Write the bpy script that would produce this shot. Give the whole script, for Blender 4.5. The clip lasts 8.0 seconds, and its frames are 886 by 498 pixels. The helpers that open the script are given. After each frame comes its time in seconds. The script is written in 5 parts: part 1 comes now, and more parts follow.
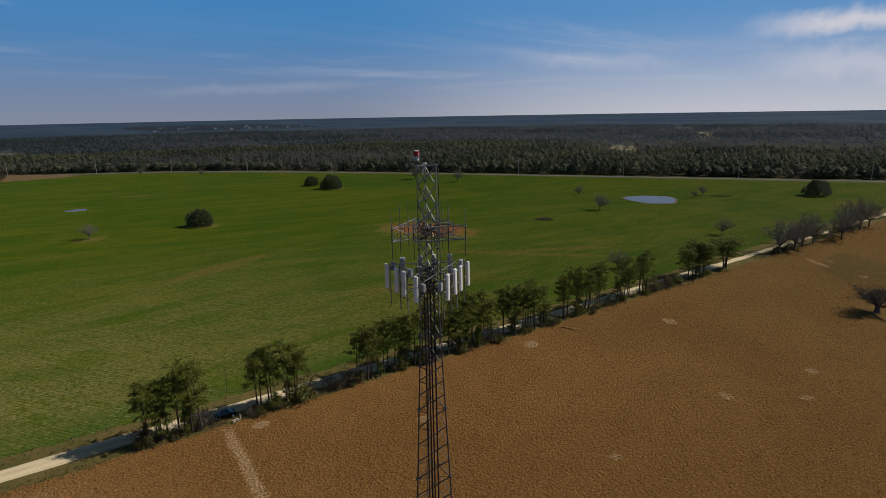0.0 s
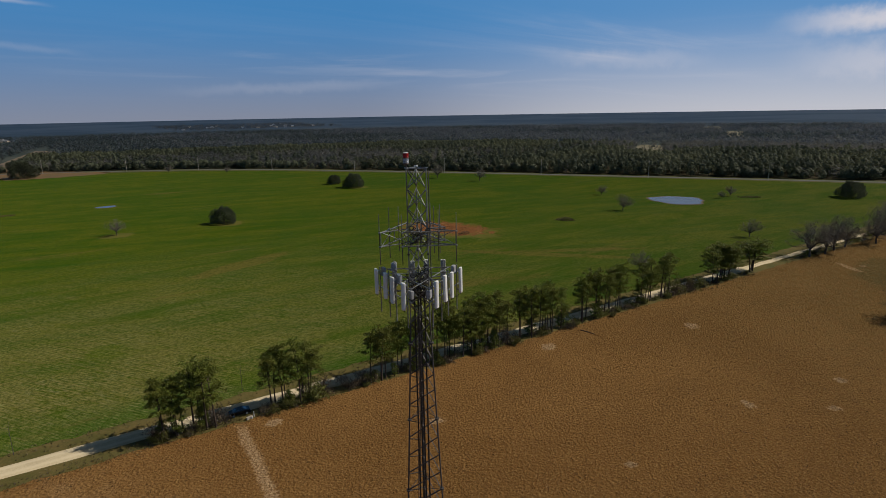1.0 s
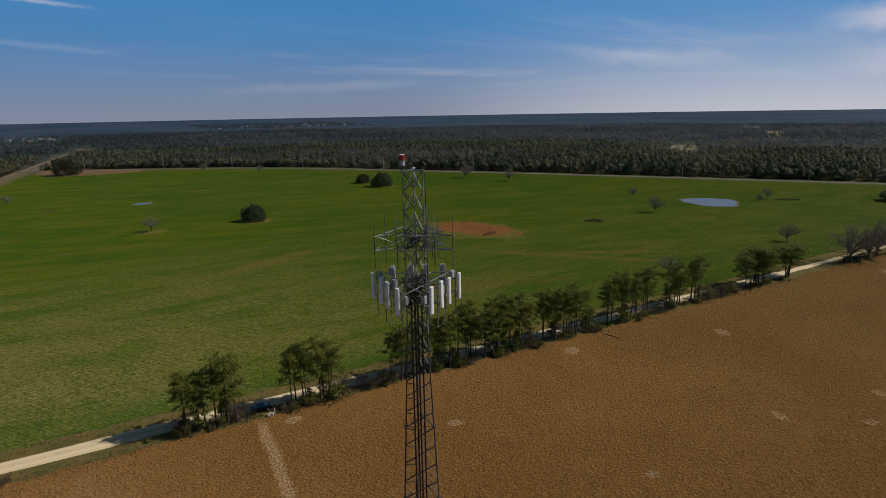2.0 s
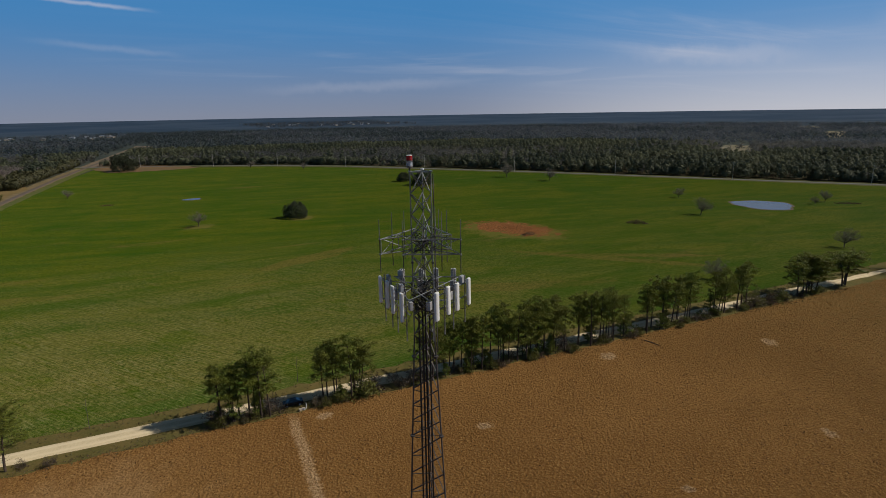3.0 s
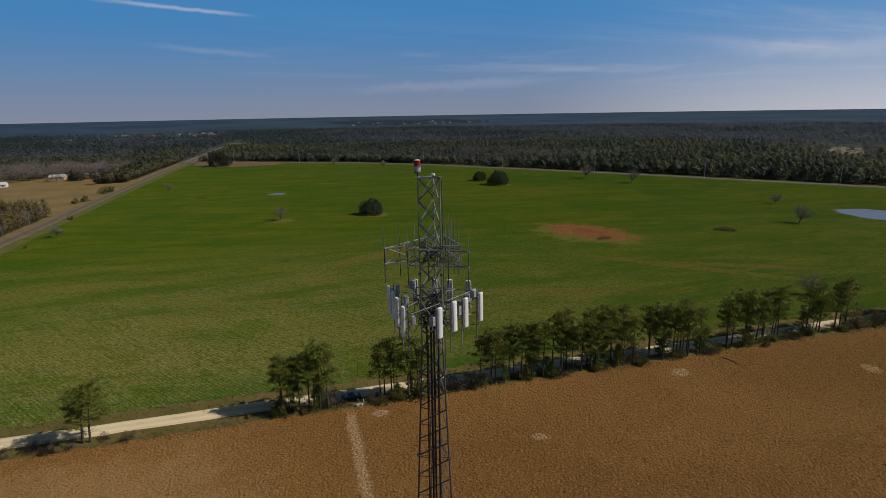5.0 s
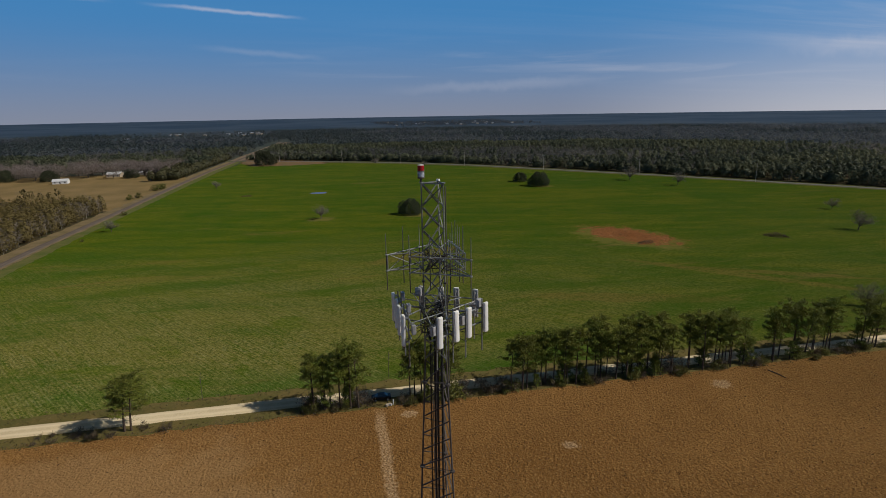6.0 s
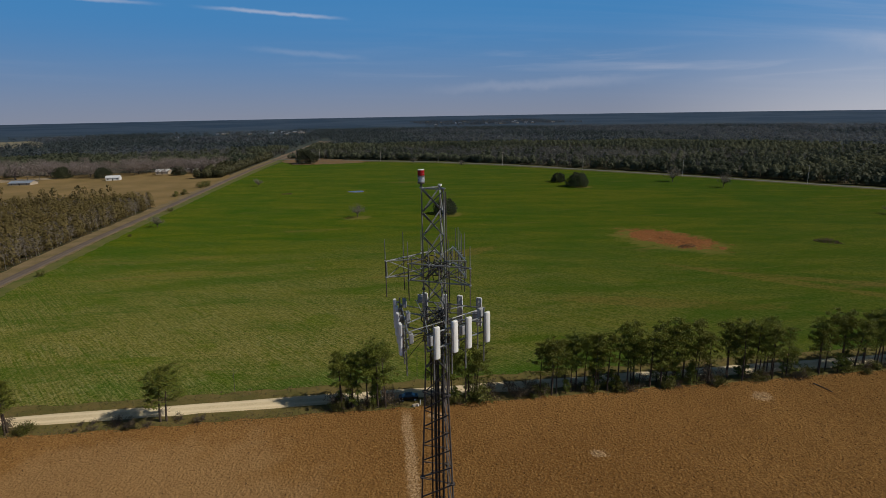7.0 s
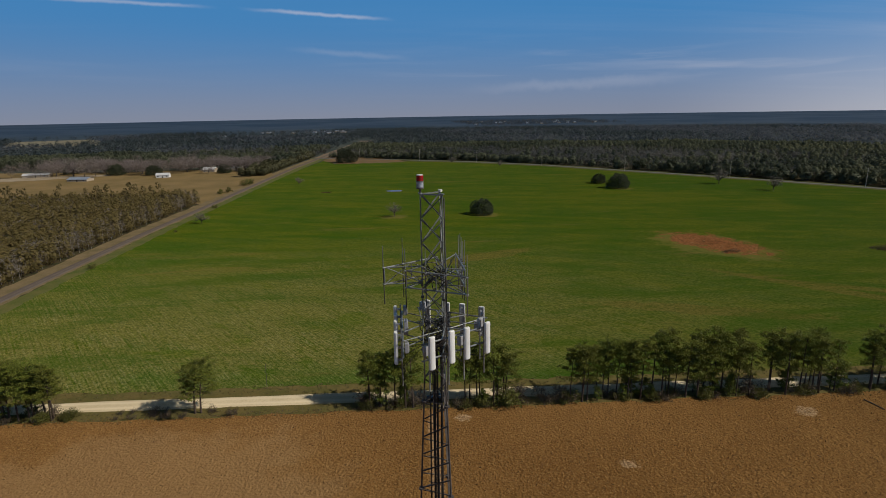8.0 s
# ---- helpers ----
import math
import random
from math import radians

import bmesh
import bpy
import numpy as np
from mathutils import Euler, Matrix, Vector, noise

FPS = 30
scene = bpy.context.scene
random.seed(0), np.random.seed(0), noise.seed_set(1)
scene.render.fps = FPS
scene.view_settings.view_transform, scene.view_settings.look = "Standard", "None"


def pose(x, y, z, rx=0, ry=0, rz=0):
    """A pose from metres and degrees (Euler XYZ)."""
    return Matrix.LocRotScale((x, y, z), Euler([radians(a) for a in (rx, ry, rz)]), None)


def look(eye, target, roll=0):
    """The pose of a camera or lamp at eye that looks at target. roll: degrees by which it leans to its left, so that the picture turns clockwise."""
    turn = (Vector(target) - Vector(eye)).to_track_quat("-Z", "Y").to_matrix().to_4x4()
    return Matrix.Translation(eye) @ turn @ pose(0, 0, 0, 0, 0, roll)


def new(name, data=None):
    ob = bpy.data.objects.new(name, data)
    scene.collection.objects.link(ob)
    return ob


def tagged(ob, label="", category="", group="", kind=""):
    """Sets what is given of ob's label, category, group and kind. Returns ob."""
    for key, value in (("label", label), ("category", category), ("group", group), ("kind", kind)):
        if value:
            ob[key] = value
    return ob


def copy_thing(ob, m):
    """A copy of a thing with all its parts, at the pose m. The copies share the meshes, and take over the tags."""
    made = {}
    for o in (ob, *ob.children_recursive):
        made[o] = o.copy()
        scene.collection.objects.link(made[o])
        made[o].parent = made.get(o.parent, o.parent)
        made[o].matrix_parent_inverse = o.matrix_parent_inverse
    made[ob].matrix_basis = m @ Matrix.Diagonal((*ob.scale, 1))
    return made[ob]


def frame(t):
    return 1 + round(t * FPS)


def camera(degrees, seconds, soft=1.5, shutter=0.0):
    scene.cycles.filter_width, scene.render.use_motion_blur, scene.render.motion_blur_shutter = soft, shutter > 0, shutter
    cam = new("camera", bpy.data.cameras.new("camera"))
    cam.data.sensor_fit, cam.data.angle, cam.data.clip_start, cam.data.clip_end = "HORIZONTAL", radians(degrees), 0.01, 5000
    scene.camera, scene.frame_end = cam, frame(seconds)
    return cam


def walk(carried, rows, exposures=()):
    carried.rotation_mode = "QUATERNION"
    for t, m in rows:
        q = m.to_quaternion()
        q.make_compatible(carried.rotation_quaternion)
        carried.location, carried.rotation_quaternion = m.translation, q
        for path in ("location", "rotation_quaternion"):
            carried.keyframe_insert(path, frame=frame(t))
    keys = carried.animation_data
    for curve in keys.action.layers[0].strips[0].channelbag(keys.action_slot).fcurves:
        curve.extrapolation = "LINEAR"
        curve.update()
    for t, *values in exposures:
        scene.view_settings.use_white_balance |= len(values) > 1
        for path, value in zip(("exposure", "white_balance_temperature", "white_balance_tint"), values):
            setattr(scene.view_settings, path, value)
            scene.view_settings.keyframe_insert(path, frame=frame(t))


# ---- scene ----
cam = camera(78.2, 8.0, soft=0.5)
PATH = [
    (0, (1.27, 1.314, 63.477), (2.432, 2.867, 62.989), -1.0),
    (0.5, (2.44, 1.299, 63.515), (3.564, 2.878, 63.025), -1.0),
    (1, (3.49, 1.183, 63.54), (4.583, 2.785, 63.049), -1.0),
    (2.5, (6.528, 0.903, 63.602), (7.469, 2.598, 63.11), -1.0),
    (3, (7.601, 1.07, 63.572), (8.472, 2.802, 63.079), -1.0),
    (3.5, (8.634, 1.194, 63.57), (9.43, 2.962, 63.078), -1.0),
    (4, (9.638, 1.246, 63.601), (10.356, 3.046, 63.109), -1.0),
    (5.5, (12.639, 1.707, 63.706), (13.187, 3.567, 63.215), -1.0),
    (6, (13.621, 1.835, 63.789), (14.088, 3.717, 63.3), -1.0),
    (6.5, (14.579, 2.059, 63.862), (14.976, 3.957, 63.374), -1.0),
    (7, (15.537, 2.264, 63.935), (15.869, 4.174, 63.446), -1.0),
    (7.5, (16.505, 2.516, 63.985), (16.772, 4.437, 63.498), -1.0),
    (8, (17.472, 2.776, 64.077), (17.664, 4.706, 63.589), -1.0),
]
EXPOSURE = [(0.0, -0.5), (8.0, -0.5)]
walk(cam, [(t, look(eye, target, roll)) for t, eye, target, roll in PATH], EXPOSURE)

# ---- sky and sun ----
SUN_FROM = Vector((0.92, -0.39, 0.0)).normalized()
SUN_HEIGHT = 41.0
world = bpy.data.worlds.new("sky")
scene.world = world
world.use_nodes = True


class Nodes:
    """Short hand for node trees."""

    def __init__(self, tree):
        self.tree = tree
        tree.nodes.clear()

    def add(self, kind, **values):
        node = self.tree.nodes.new(kind)
        for key, value in values.items():
            setattr(node, key, value)
        return node

    def put(self, socket, value):
        if isinstance(value, bpy.types.NodeSocket):
            self.tree.links.new(value, socket)
        elif isinstance(value, (tuple, list)) and len(value) == 3 and socket.type == "RGBA":
            socket.default_value = (*value, 1)
        else:
            socket.default_value = value

    def math(self, op, a, b=0.0, clamp=False):
        node = self.add("ShaderNodeMath", operation=op, use_clamp=clamp)
        self.put(node.inputs[0], a)
        self.put(node.inputs[1], b)
        return node.outputs[0]

    def vec(self, op, a, b=(0, 0, 0)):
        node = self.add("ShaderNodeVectorMath", operation=op)
        self.put(node.inputs[0], a)
        self.put(node.inputs[1], b)
        return node.outputs["Value"] if op in ("DOT_PRODUCT", "LENGTH", "DISTANCE") else node.outputs[0]

    def ramp(self, value, low, high, a=0.0, b=1.0):
        node = self.add("ShaderNodeMapRange", interpolation_type="SMOOTHSTEP")
        for socket, v in zip(node.inputs, (value, low, high, a, b)):
            self.put(socket, v)
        return node.outputs[0]

    def mix(self, fac, a, b):
        node = self.add("ShaderNodeMix", data_type="RGBA")
        for socket, v in ((node.inputs[0], fac), (node.inputs[6], a), (node.inputs[7], b)):
            self.put(socket, v)
        return node.outputs[2]

    def noise(self, vector, scale, detail=3.0, rough=0.55, warp=0.0):
        node = self.add("ShaderNodeTexNoise")
        self.put(node.inputs["Vector"], vector)
        for key, v in (("Scale", scale), ("Detail", detail), ("Roughness", rough), ("Distortion", warp)):
            node.inputs[key].default_value = v
        return node.outputs["Fac"]

    def mapped(self, vector, scale=(1, 1, 1), turn=0.0):
        node = self.add("ShaderNodeMapping")
        self.put(node.inputs["Vector"], vector)
        node.inputs["Scale"].default_value = scale
        node.inputs["Rotation"].default_value = (0, 0, radians(turn))
        return node.outputs[0]


def build_sky():
    n = Nodes(world.node_tree)
    sky = n.add("ShaderNodeTexSky", sky_type="NISHITA", sun_disc=False, sun_elevation=radians(SUN_HEIGHT),
                sun_rotation=math.atan2(SUN_FROM.x, SUN_FROM.y), altitude=60, air_density=1.0, dust_density=1.0, ozone_density=1.4)
    way = n.add("ShaderNodeTexCoord").outputs["Generated"]
    parts = n.add("ShaderNodeSeparateXYZ")
    n.put(parts.inputs[0], way)
    up = parts.outputs["Z"]
    # thin cirrus, on a flat layer high above
    lift = n.math("ADD", n.math("MAXIMUM", up, 0.0), 0.06)
    flat = n.add("ShaderNodeCombineXYZ")
    n.put(flat.inputs[0], n.math("DIVIDE", parts.outputs["X"], lift))
    n.put(flat.inputs[1], n.math("DIVIDE", parts.outputs["Y"], lift))
    wisps = n.noise(n.mapped(flat.outputs[0], (0.16, 1.0, 1), -20), 0.75, 6, 0.62, 0.5)
    patches = n.noise(flat.outputs[0], 0.22, 2, 0.5)
    east = n.ramp(n.vec("DOT_PRODUCT", way, (0.97, 0.24, 0.0)), 0.62, 1.05)
    cloud = n.math("MULTIPLY", n.ramp(wisps, 0.50, 0.78), n.ramp(patches, 0.38, 0.60))
    cloud = n.math("MULTIPLY", cloud, n.math("ADD", n.math("MULTIPLY", east, 0.40), 0.04))
    # low veils, drawn out along the horizon
    turn = n.math("ARCTAN2", parts.outputs["X"], parts.outputs["Y"])
    round_sky = n.add("ShaderNodeCombineXYZ")
    n.put(round_sky.inputs[0], n.math("MULTIPLY", turn, 3.2))
    n.put(round_sky.inputs[1], n.math("MULTIPLY", up, 46.0))
    veils = n.noise(round_sky.outputs[0], 1.0, 4, 0.55, 0.5)
    veil_patch = n.noise(n.vec("MULTIPLY", round_sky.outputs[0], (0.5, 0.25, 1.0)), 1.0, 2, 0.5)
    veil = n.math("MULTIPLY", n.math("MULTIPLY", n.ramp(veils, 0.46, 0.72), n.ramp(veil_patch, 0.38, 0.60)), n.ramp(up, 0.02, 0.05))
    veil = n.math("MULTIPLY", n.math("MULTIPLY", veil, n.ramp(up, 0.15, 0.06)), n.ramp(n.vec("DOT_PRODUCT", way, (0.97, 0.24, 0.0)), -0.1, 0.9, 0.03, 0.22))
    cloud = n.math("ADD", cloud, veil)
    cloud = n.math("MULTIPLY", cloud, n.ramp(up, 0.0, 0.06))
    # long streaks: ice trails and veils, each along one great circle
    for a, b, wide, strength in STREAKS:
        a, b = Vector(a), Vector(b)
        side = a.cross(b).normalized()
        along = (b - a).normalized()
        ragged = n.math("MULTIPLY", n.math("SUBTRACT", n.noise(way, 26, 4, 0.6), 0.5), wide * 1.5)
        off = n.math("ABSOLUTE", n.math("ADD", n.vec("DOT_PRODUCT", way, tuple(side)), ragged))
        band = n.ramp(off, 0.0, wide, 1.0, 0.0)
        place = n.vec("DOT_PRODUCT", way, tuple(along))
        lo, hi = a.dot(along), b.dot(along)
        reach = (hi - lo) * 0.3
        band = n.math("MULTIPLY", band, n.math("MULTIPLY", n.ramp(place, lo - reach, lo + reach), n.ramp(place, hi + reach * 0.6, hi - reach, 0, 1)))
        ahead = n.ramp(n.vec("DOT_PRODUCT", way, tuple(((a + b) / 2).normalized())), 0.5, 0.8)
        cloud = n.math("ADD", cloud, n.math("MULTIPLY", n.math("MULTIPLY", band, ahead), strength))
    # low down the clear blue pales into haze
    low = n.mix(east, HAZE_WEST, HAZE_EAST)
    band = n.mix(n.math("POWER", n.ramp(up, -0.02, 0.165), 0.70), low, n.mix(east, BLUE_WEST, BLUE_EAST))
    tone = n.mix(n.ramp(up, 0.25, 0.55), band, n.vec("MULTIPLY", sky.outputs[0], (0.36, 0.28, 0.21)))
    tone = n.mix(n.math("MINIMUM", cloud, 0.85), tone, CLOUD)
    back = n.add("ShaderNodeBackground")
    n.put(back.inputs[0], tone)
    back.inputs[1].default_value = SKY
    n.put(n.add("ShaderNodeOutputWorld").inputs[0], back.outputs[0])


SKY = 0.065
HAZE_WEST, HAZE_EAST = (4.95, 5.4, 6.9), (12.0, 12.0, 12.9)
BLUE_WEST, BLUE_EAST = (1.25, 4.7, 10.2), (2.3, 5.9, 11.6)
CLOUD = (14.4, 13.8, 14.6)
STREAKS = [
    ((-0.1800, 0.9694, 0.1625), (-0.0017, 0.9882, 0.1530), 0.0045, 0.38),
    ((-0.4626, 0.8715, 0.1627), (-0.2813, 0.9454, 0.1649), 0.004, 0.3),
    ((-0.1254, 0.9867, 0.1038), (0.0376, 0.9952, 0.0907), 0.007, 0.10),
    ((0.1961, 0.9798, 0.0388), (0.4811, 0.8754, 0.0464), 0.012, 0.11),
    ((0.9158, 0.3849, 0.1145), (0.9999, 0.1500, 0.1134), 0.024, 0.8),
    ((0.7152, 0.6938, 0.0847), (0.8544, 0.5148, 0.0710), 0.020, 0.2),
    ((0.9251, 0.3745, 0.0626), (0.9999, 0.1500, 0.0477), 0.034, 0.42),
]
build_sky()
lamp = new("sun", bpy.data.lights.new("sun", "SUN"))
lamp.data.energy, lamp.data.angle, lamp.data.color = 4.85, radians(0.53), (1.0, 0.94, 0.84)
lift = math.tan(radians(SUN_HEIGHT))
lamp.matrix_world = look((SUN_FROM.x, SUN_FROM.y, lift), (0, 0, 0))


# ---- materials ----
def material(name, rough=0.7, metal=0.0, shine=0.3):
    m = bpy.data.materials.new(name)
    m.use_nodes = True
    n = Nodes(m.node_tree)
    skin = n.add("ShaderNodeBsdfPrincipled")
    skin.inputs["Roughness"].default_value, skin.inputs["Metallic"].default_value = rough, metal
    skin.inputs["Specular IOR Level"].default_value = shine
    n.out = n.add("ShaderNodeOutputMaterial")
    n.put(n.out.inputs[0], skin.outputs[0])
    n.skin, n.made = skin, m
    n.place = n.add("ShaderNodeTexCoord").outputs["Object"]
    return n


def bump(n, height, strength, distance):
    node = n.add("ShaderNodeBump")
    node.inputs["Strength"].default_value, node.inputs["Distance"].default_value = strength, distance
    n.put(node.inputs["Height"], height)
    n.put(n.skin.inputs["Normal"], node.outputs[0])


def mottled(name, a, b, coarse, fine, rough=0.7, metal=0.0, relief=0.0, shine=0.3, vary=0.0):
    """Two colours mixed by noise at two scales, in metres; vary: how far each object's own tone may differ."""
    n = material(name, rough, metal, shine)
    f = n.math("ADD", n.math("MULTIPLY", n.noise(n.place, 1 / coarse, 3), 0.6), n.math("MULTIPLY", n.noise(n.place, 1 / fine, 4), 0.4))
    tone = n.mix(n.ramp(f, 0.36, 0.64), a, b)
    if vary:
        own = n.add("ShaderNodeObjectInfo").outputs["Random"]
        hue = n.add("ShaderNodeHueSaturation")
        n.put(hue.inputs["Value"], n.ramp(own, 0, 1, 1 - vary, 1 + vary))
        n.put(hue.inputs["Color"], tone)
        tone = hue.outputs[0]
    n.put(n.skin.inputs["Base Color"], tone)
    if relief:
        bump(n, n.noise(n.place, 1 / fine, 5), 0.6, relief)
    return n.made


def foliage(name, a, b, c, rough=0.6, thin=0.22, stands=0.0):
    """Leaves: a tone for each blade, one for each plant, and one for each stand of trees."""
    n = material(name, rough, 0, 0.25)
    island = n.add("ShaderNodeNewGeometry").outputs["Random Per Island"]
    own = n.add("ShaderNodeObjectInfo").outputs["Random"]
    patch = n.noise(n.place, 0.35, 2)
    tone = n.mix(n.ramp(patch, 0.35, 0.65), a, b)
    tone = n.mix(n.math("MULTIPLY", n.math("POWER", island, 2.0), 0.8), tone, c)
    hue = n.add("ShaderNodeHueSaturation")
    n.put(hue.inputs["Value"], n.ramp(own, 0, 1, 0.8, 1.2))
    n.put(hue.inputs["Hue"], n.ramp(own, 0, 1, 0.49, 0.51))
    if stands:
        stand = n.ramp(n.noise(n.mapped(n.place, (0.7, 1.5, 0.0), 30), 0.009, 4, 0.6, 0.8), 0.38, 0.62)
        shade = n.mix(stand, tuple(1 - stands * k for k in (0.9, 0.75, 0.55)), tuple(1 + stands * k for k in (0.8, 0.6, 0.5)))
        tone = n.vec("MULTIPLY", tone, shade)
    n.put(hue.inputs["Color"], tone)
    n.put(n.skin.inputs["Base Color"], hue.outputs[0])
    # thin leaves let some light through
    glow = n.add("ShaderNodeBsdfTranslucent")
    n.put(glow.inputs["Color"], hue.outputs[0])
    both = n.add("ShaderNodeMixShader")
    both.inputs[0].default_value = thin
    n.put(both.inputs[1], n.skin.outputs[0])
    n.put(both.inputs[2], glow.outputs[0])
    n.put(n.out.inputs[0], both.outputs[0])
    return n.made


def blot(n, x, y, a, b, turn, uneven=0.35, size=0.25):
    """A mask, 1 inside an uneven patch round (x, y) with half axes a and b, fading over its edge."""
    c, s = math.cos(radians(turn)), math.sin(radians(turn))
    off = n.vec("SUBTRACT", n.place, (x, y, 0))
    u = n.vec("DOT_PRODUCT", off, (c / a, s / a, 0))
    v = n.vec("DOT_PRODUCT", off, (-s / b, c / b, 0))
    r = n.math("SQRT", n.math("ADD", n.math("MULTIPLY", u, u), n.math("MULTIPLY", v, v)))
    ragged_edge = n.math("MULTIPLY", n.math("SUBTRACT", n.noise(n.place, size, 5, 0.7), 0.5), uneven * 4)
    return n.ramp(n.math("ADD", r, ragged_edge), 1.12, 0.72)


def field_green():
    n = material("winter_grass", 0.95, 0, 0.02)
    n.skin.inputs["Diffuse Roughness"].default_value = 0.3
    rows = n.mapped(n.place, (1, 1, 1), 55)
    passes = n.mapped(n.place, (1, 1, 1), 21)
    long = n.noise(n.mapped(passes, (0.009, 0.10, 1)), 1.0, 5, 0.6)
    drill = n.noise(n.mapped(rows, (0.05, 1.1, 1)), 1.0, 5, 0.72)
    grain = n.noise(n.place, 1.1, 4, 0.8)
    wide = n.noise(n.place, 0.008, 4, 0.6, 0.6)
    mid = n.noise(n.place, 0.035, 6, 0.68, 0.8)
    fine = n.noise(n.place, 0.55, 5, 0.75)
    spot = n.add("ShaderNodeSeparateXYZ")
    n.put(spot.inputs[0], n.place)
    f = n.math("ADD", n.math("MULTIPLY", wide, 0.32), n.math("ADD", n.math("MULTIPLY", mid, 0.26), n.math("MULTIPLY", long, 0.42)))
    tone = n.mix(n.ramp(f, 0.41, 0.58), (0.042, 0.092, 0.003), (0.096, 0.118, 0.004))
    # thin, drilled sward towards the dirt road, where soil and old stubble show
    near = n.ramp(n.math("ADD", spot.outputs["Y"], n.math("MULTIPLY", mid, 160)), 400, 200)
    west = n.ramp(n.math("ADD", spot.outputs["X"], n.math("MULTIPLY", wide, 120)), 230, 40)
    near = n.math("MULTIPLY", near, n.math("ADD", n.math("MULTIPLY", west, 0.8), 0.2))
    thin = n.math("ADD", n.math("MULTIPLY", drill, 0.5), n.math("ADD", n.math("MULTIPLY", grain, 0.4), n.math("MULTIPLY", mid, 0.3)))
    bare = n.math("MULTIPLY", n.ramp(thin, 0.45, 0.68), n.math("ADD", n.math("MULTIPLY", near, 0.85), 0.12))
    tone = n.mix(bare, tone, (0.212, 0.178, 0.056))
    # a lusher strip along the road's verge
    lush = n.math("MULTIPLY", n.ramp(n.math("ADD", spot.outputs["Y"], n.math("ADD", n.math("MULTIPLY", spot.outputs["X"], 0.062), n.math("MULTIPLY", mid, 14))), 148, 138), n.ramp(wide, 0.40, 0.55))
    tone = n.mix(n.math("MULTIPLY", lush, 0.7), tone, (0.026, 0.098, 0.008))
    straw = n.noise(n.mapped(rows, (0.16, 1.5, 1)), 1.0, 5, 0.8)
    strewn = n.math("MULTIPLY", n.ramp(straw, 0.54, 0.60), n.ramp(n.noise(n.place, 0.045, 5, 0.7), 0.40, 0.58))
    tone = n.mix(n.math("MULTIPLY", strewn, n.math("ADD", n.math("MULTIPLY", near, 0.34), 0.015)), tone, (0.38, 0.34, 0.18))
    # the drill's rows, a step apart, showing where the sward is thin
    part_rows = n.add("ShaderNodeSeparateXYZ")
    n.put(part_rows.inputs[0], rows)
    waver = n.math("MULTIPLY", n.noise(n.mapped(rows, (0.05, 0.35, 1)), 1.0, 3, 0.6), 7.0)
    row = n.math("SINE", n.math("ADD", n.math("MULTIPLY", part_rows.outputs["Y"], 7.2), waver))
    shown = n.math("MULTIPLY", near, n.ramp(n.noise(n.mapped(rows, (0.35, 0.7, 1)), 1.0, 5, 0.75), 0.44, 0.62))
    tone = n.mix(n.math("MULTIPLY", n.math("MULTIPLY", n.ramp(row, 0.2, 0.95), shown), 0.60), tone, (0.28, 0.25, 0.11))
    tone = n.mix(n.math("MULTIPLY", n.math("MULTIPLY", n.ramp(row, -0.3, -0.95), shown), 0.5), tone, (0.040, 0.060, 0.004))
    # greener spots between
    tone = n.mix(n.math("MULTIPLY", n.ramp(n.noise(n.mapped(passes, (1, 1.7, 1)), 0.03, 4, 0.62, 0.4), 0.54, 0.66), n.math("MULTIPLY", near, 0.6)), tone, (0.070, 0.115, 0.004))
    # dry bands where the drill turned
    for x, y, a, b2, turn in ((175, 172, 46, 3.5, -47), (190, 170, 42, 3.0, -32), (120, 160, 40, 5, -20), (60, 240, 30, 6, 20)):
        tone = n.mix(n.math("MULTIPLY", blot(n, x, y, a, b2, turn, 0.35, 0.12), 0.5), tone, (0.20, 0.135, 0.035))
    dark = n.ramp(n.math("ADD", n.math("MULTIPLY", grain, 0.5), n.math("MULTIPLY", fine, 0.5)), 0.58, 0.40)
    tone = n.mix(n.math("MULTIPLY", dark, 0.55), tone, (0.014, 0.036, 0.001))
    crisp = n.noise(n.place, 2.6, 4, 0.8)
    tone = n.mix(n.math("MULTIPLY", n.ramp(crisp, 0.53, 0.64), n.math("ADD", n.math("MULTIPLY", near, 0.55), 0.12)), tone, (0.21, 0.20, 0.05))
    tone = n.mix(n.math("MULTIPLY", n.ramp(crisp, 0.46, 0.36), 0.6), tone, (0.012, 0.030, 0.001))
    # dry tan strips across the rows
    strip = n.noise(n.mapped(n.place, (0.010, 0.06, 1), 21), 1.0, 4, 0.65, 0.4)
    tone = n.mix(n.math("MULTIPLY", n.ramp(strip, 0.60, 0.74), 0.5), tone, (0.17, 0.115, 0.035))
    # darker, thicker sward in irregular patches
    lushness = n.noise(n.mapped(n.place, (1, 4.0, 1), 21), 0.016, 6, 0.72, 0.6)
    tone = n.mix(n.math("MULTIPLY", n.ramp(lushness, 0.46, 0.64), 0.5), tone, (0.026, 0.074, 0.002))
    # the bare patch of red clay, with thin grass round it
    tone = n.mix(n.math("MULTIPLY", blot(n, 170, 243, 31, 20, 112, 0.5, 0.09), 0.6), tone, (0.17, 0.145, 0.035))
    clay = n.mix(n.ramp(grain, 0.38, 0.62), (0.085, 0.040, 0.016), (0.345, 0.132, 0.048))
    clay = n.mix(n.math("MULTIPLY", n.ramp(n.noise(n.place, 0.3, 5, 0.7), 0.58, 0.70), 0.8), clay, (0.34, 0.21, 0.10))
    tone = n.mix(n.math("MULTIPLY", blot(n, 174, 246, 27, 15, 112, 0.62, 0.16), 0.95), tone, clay)
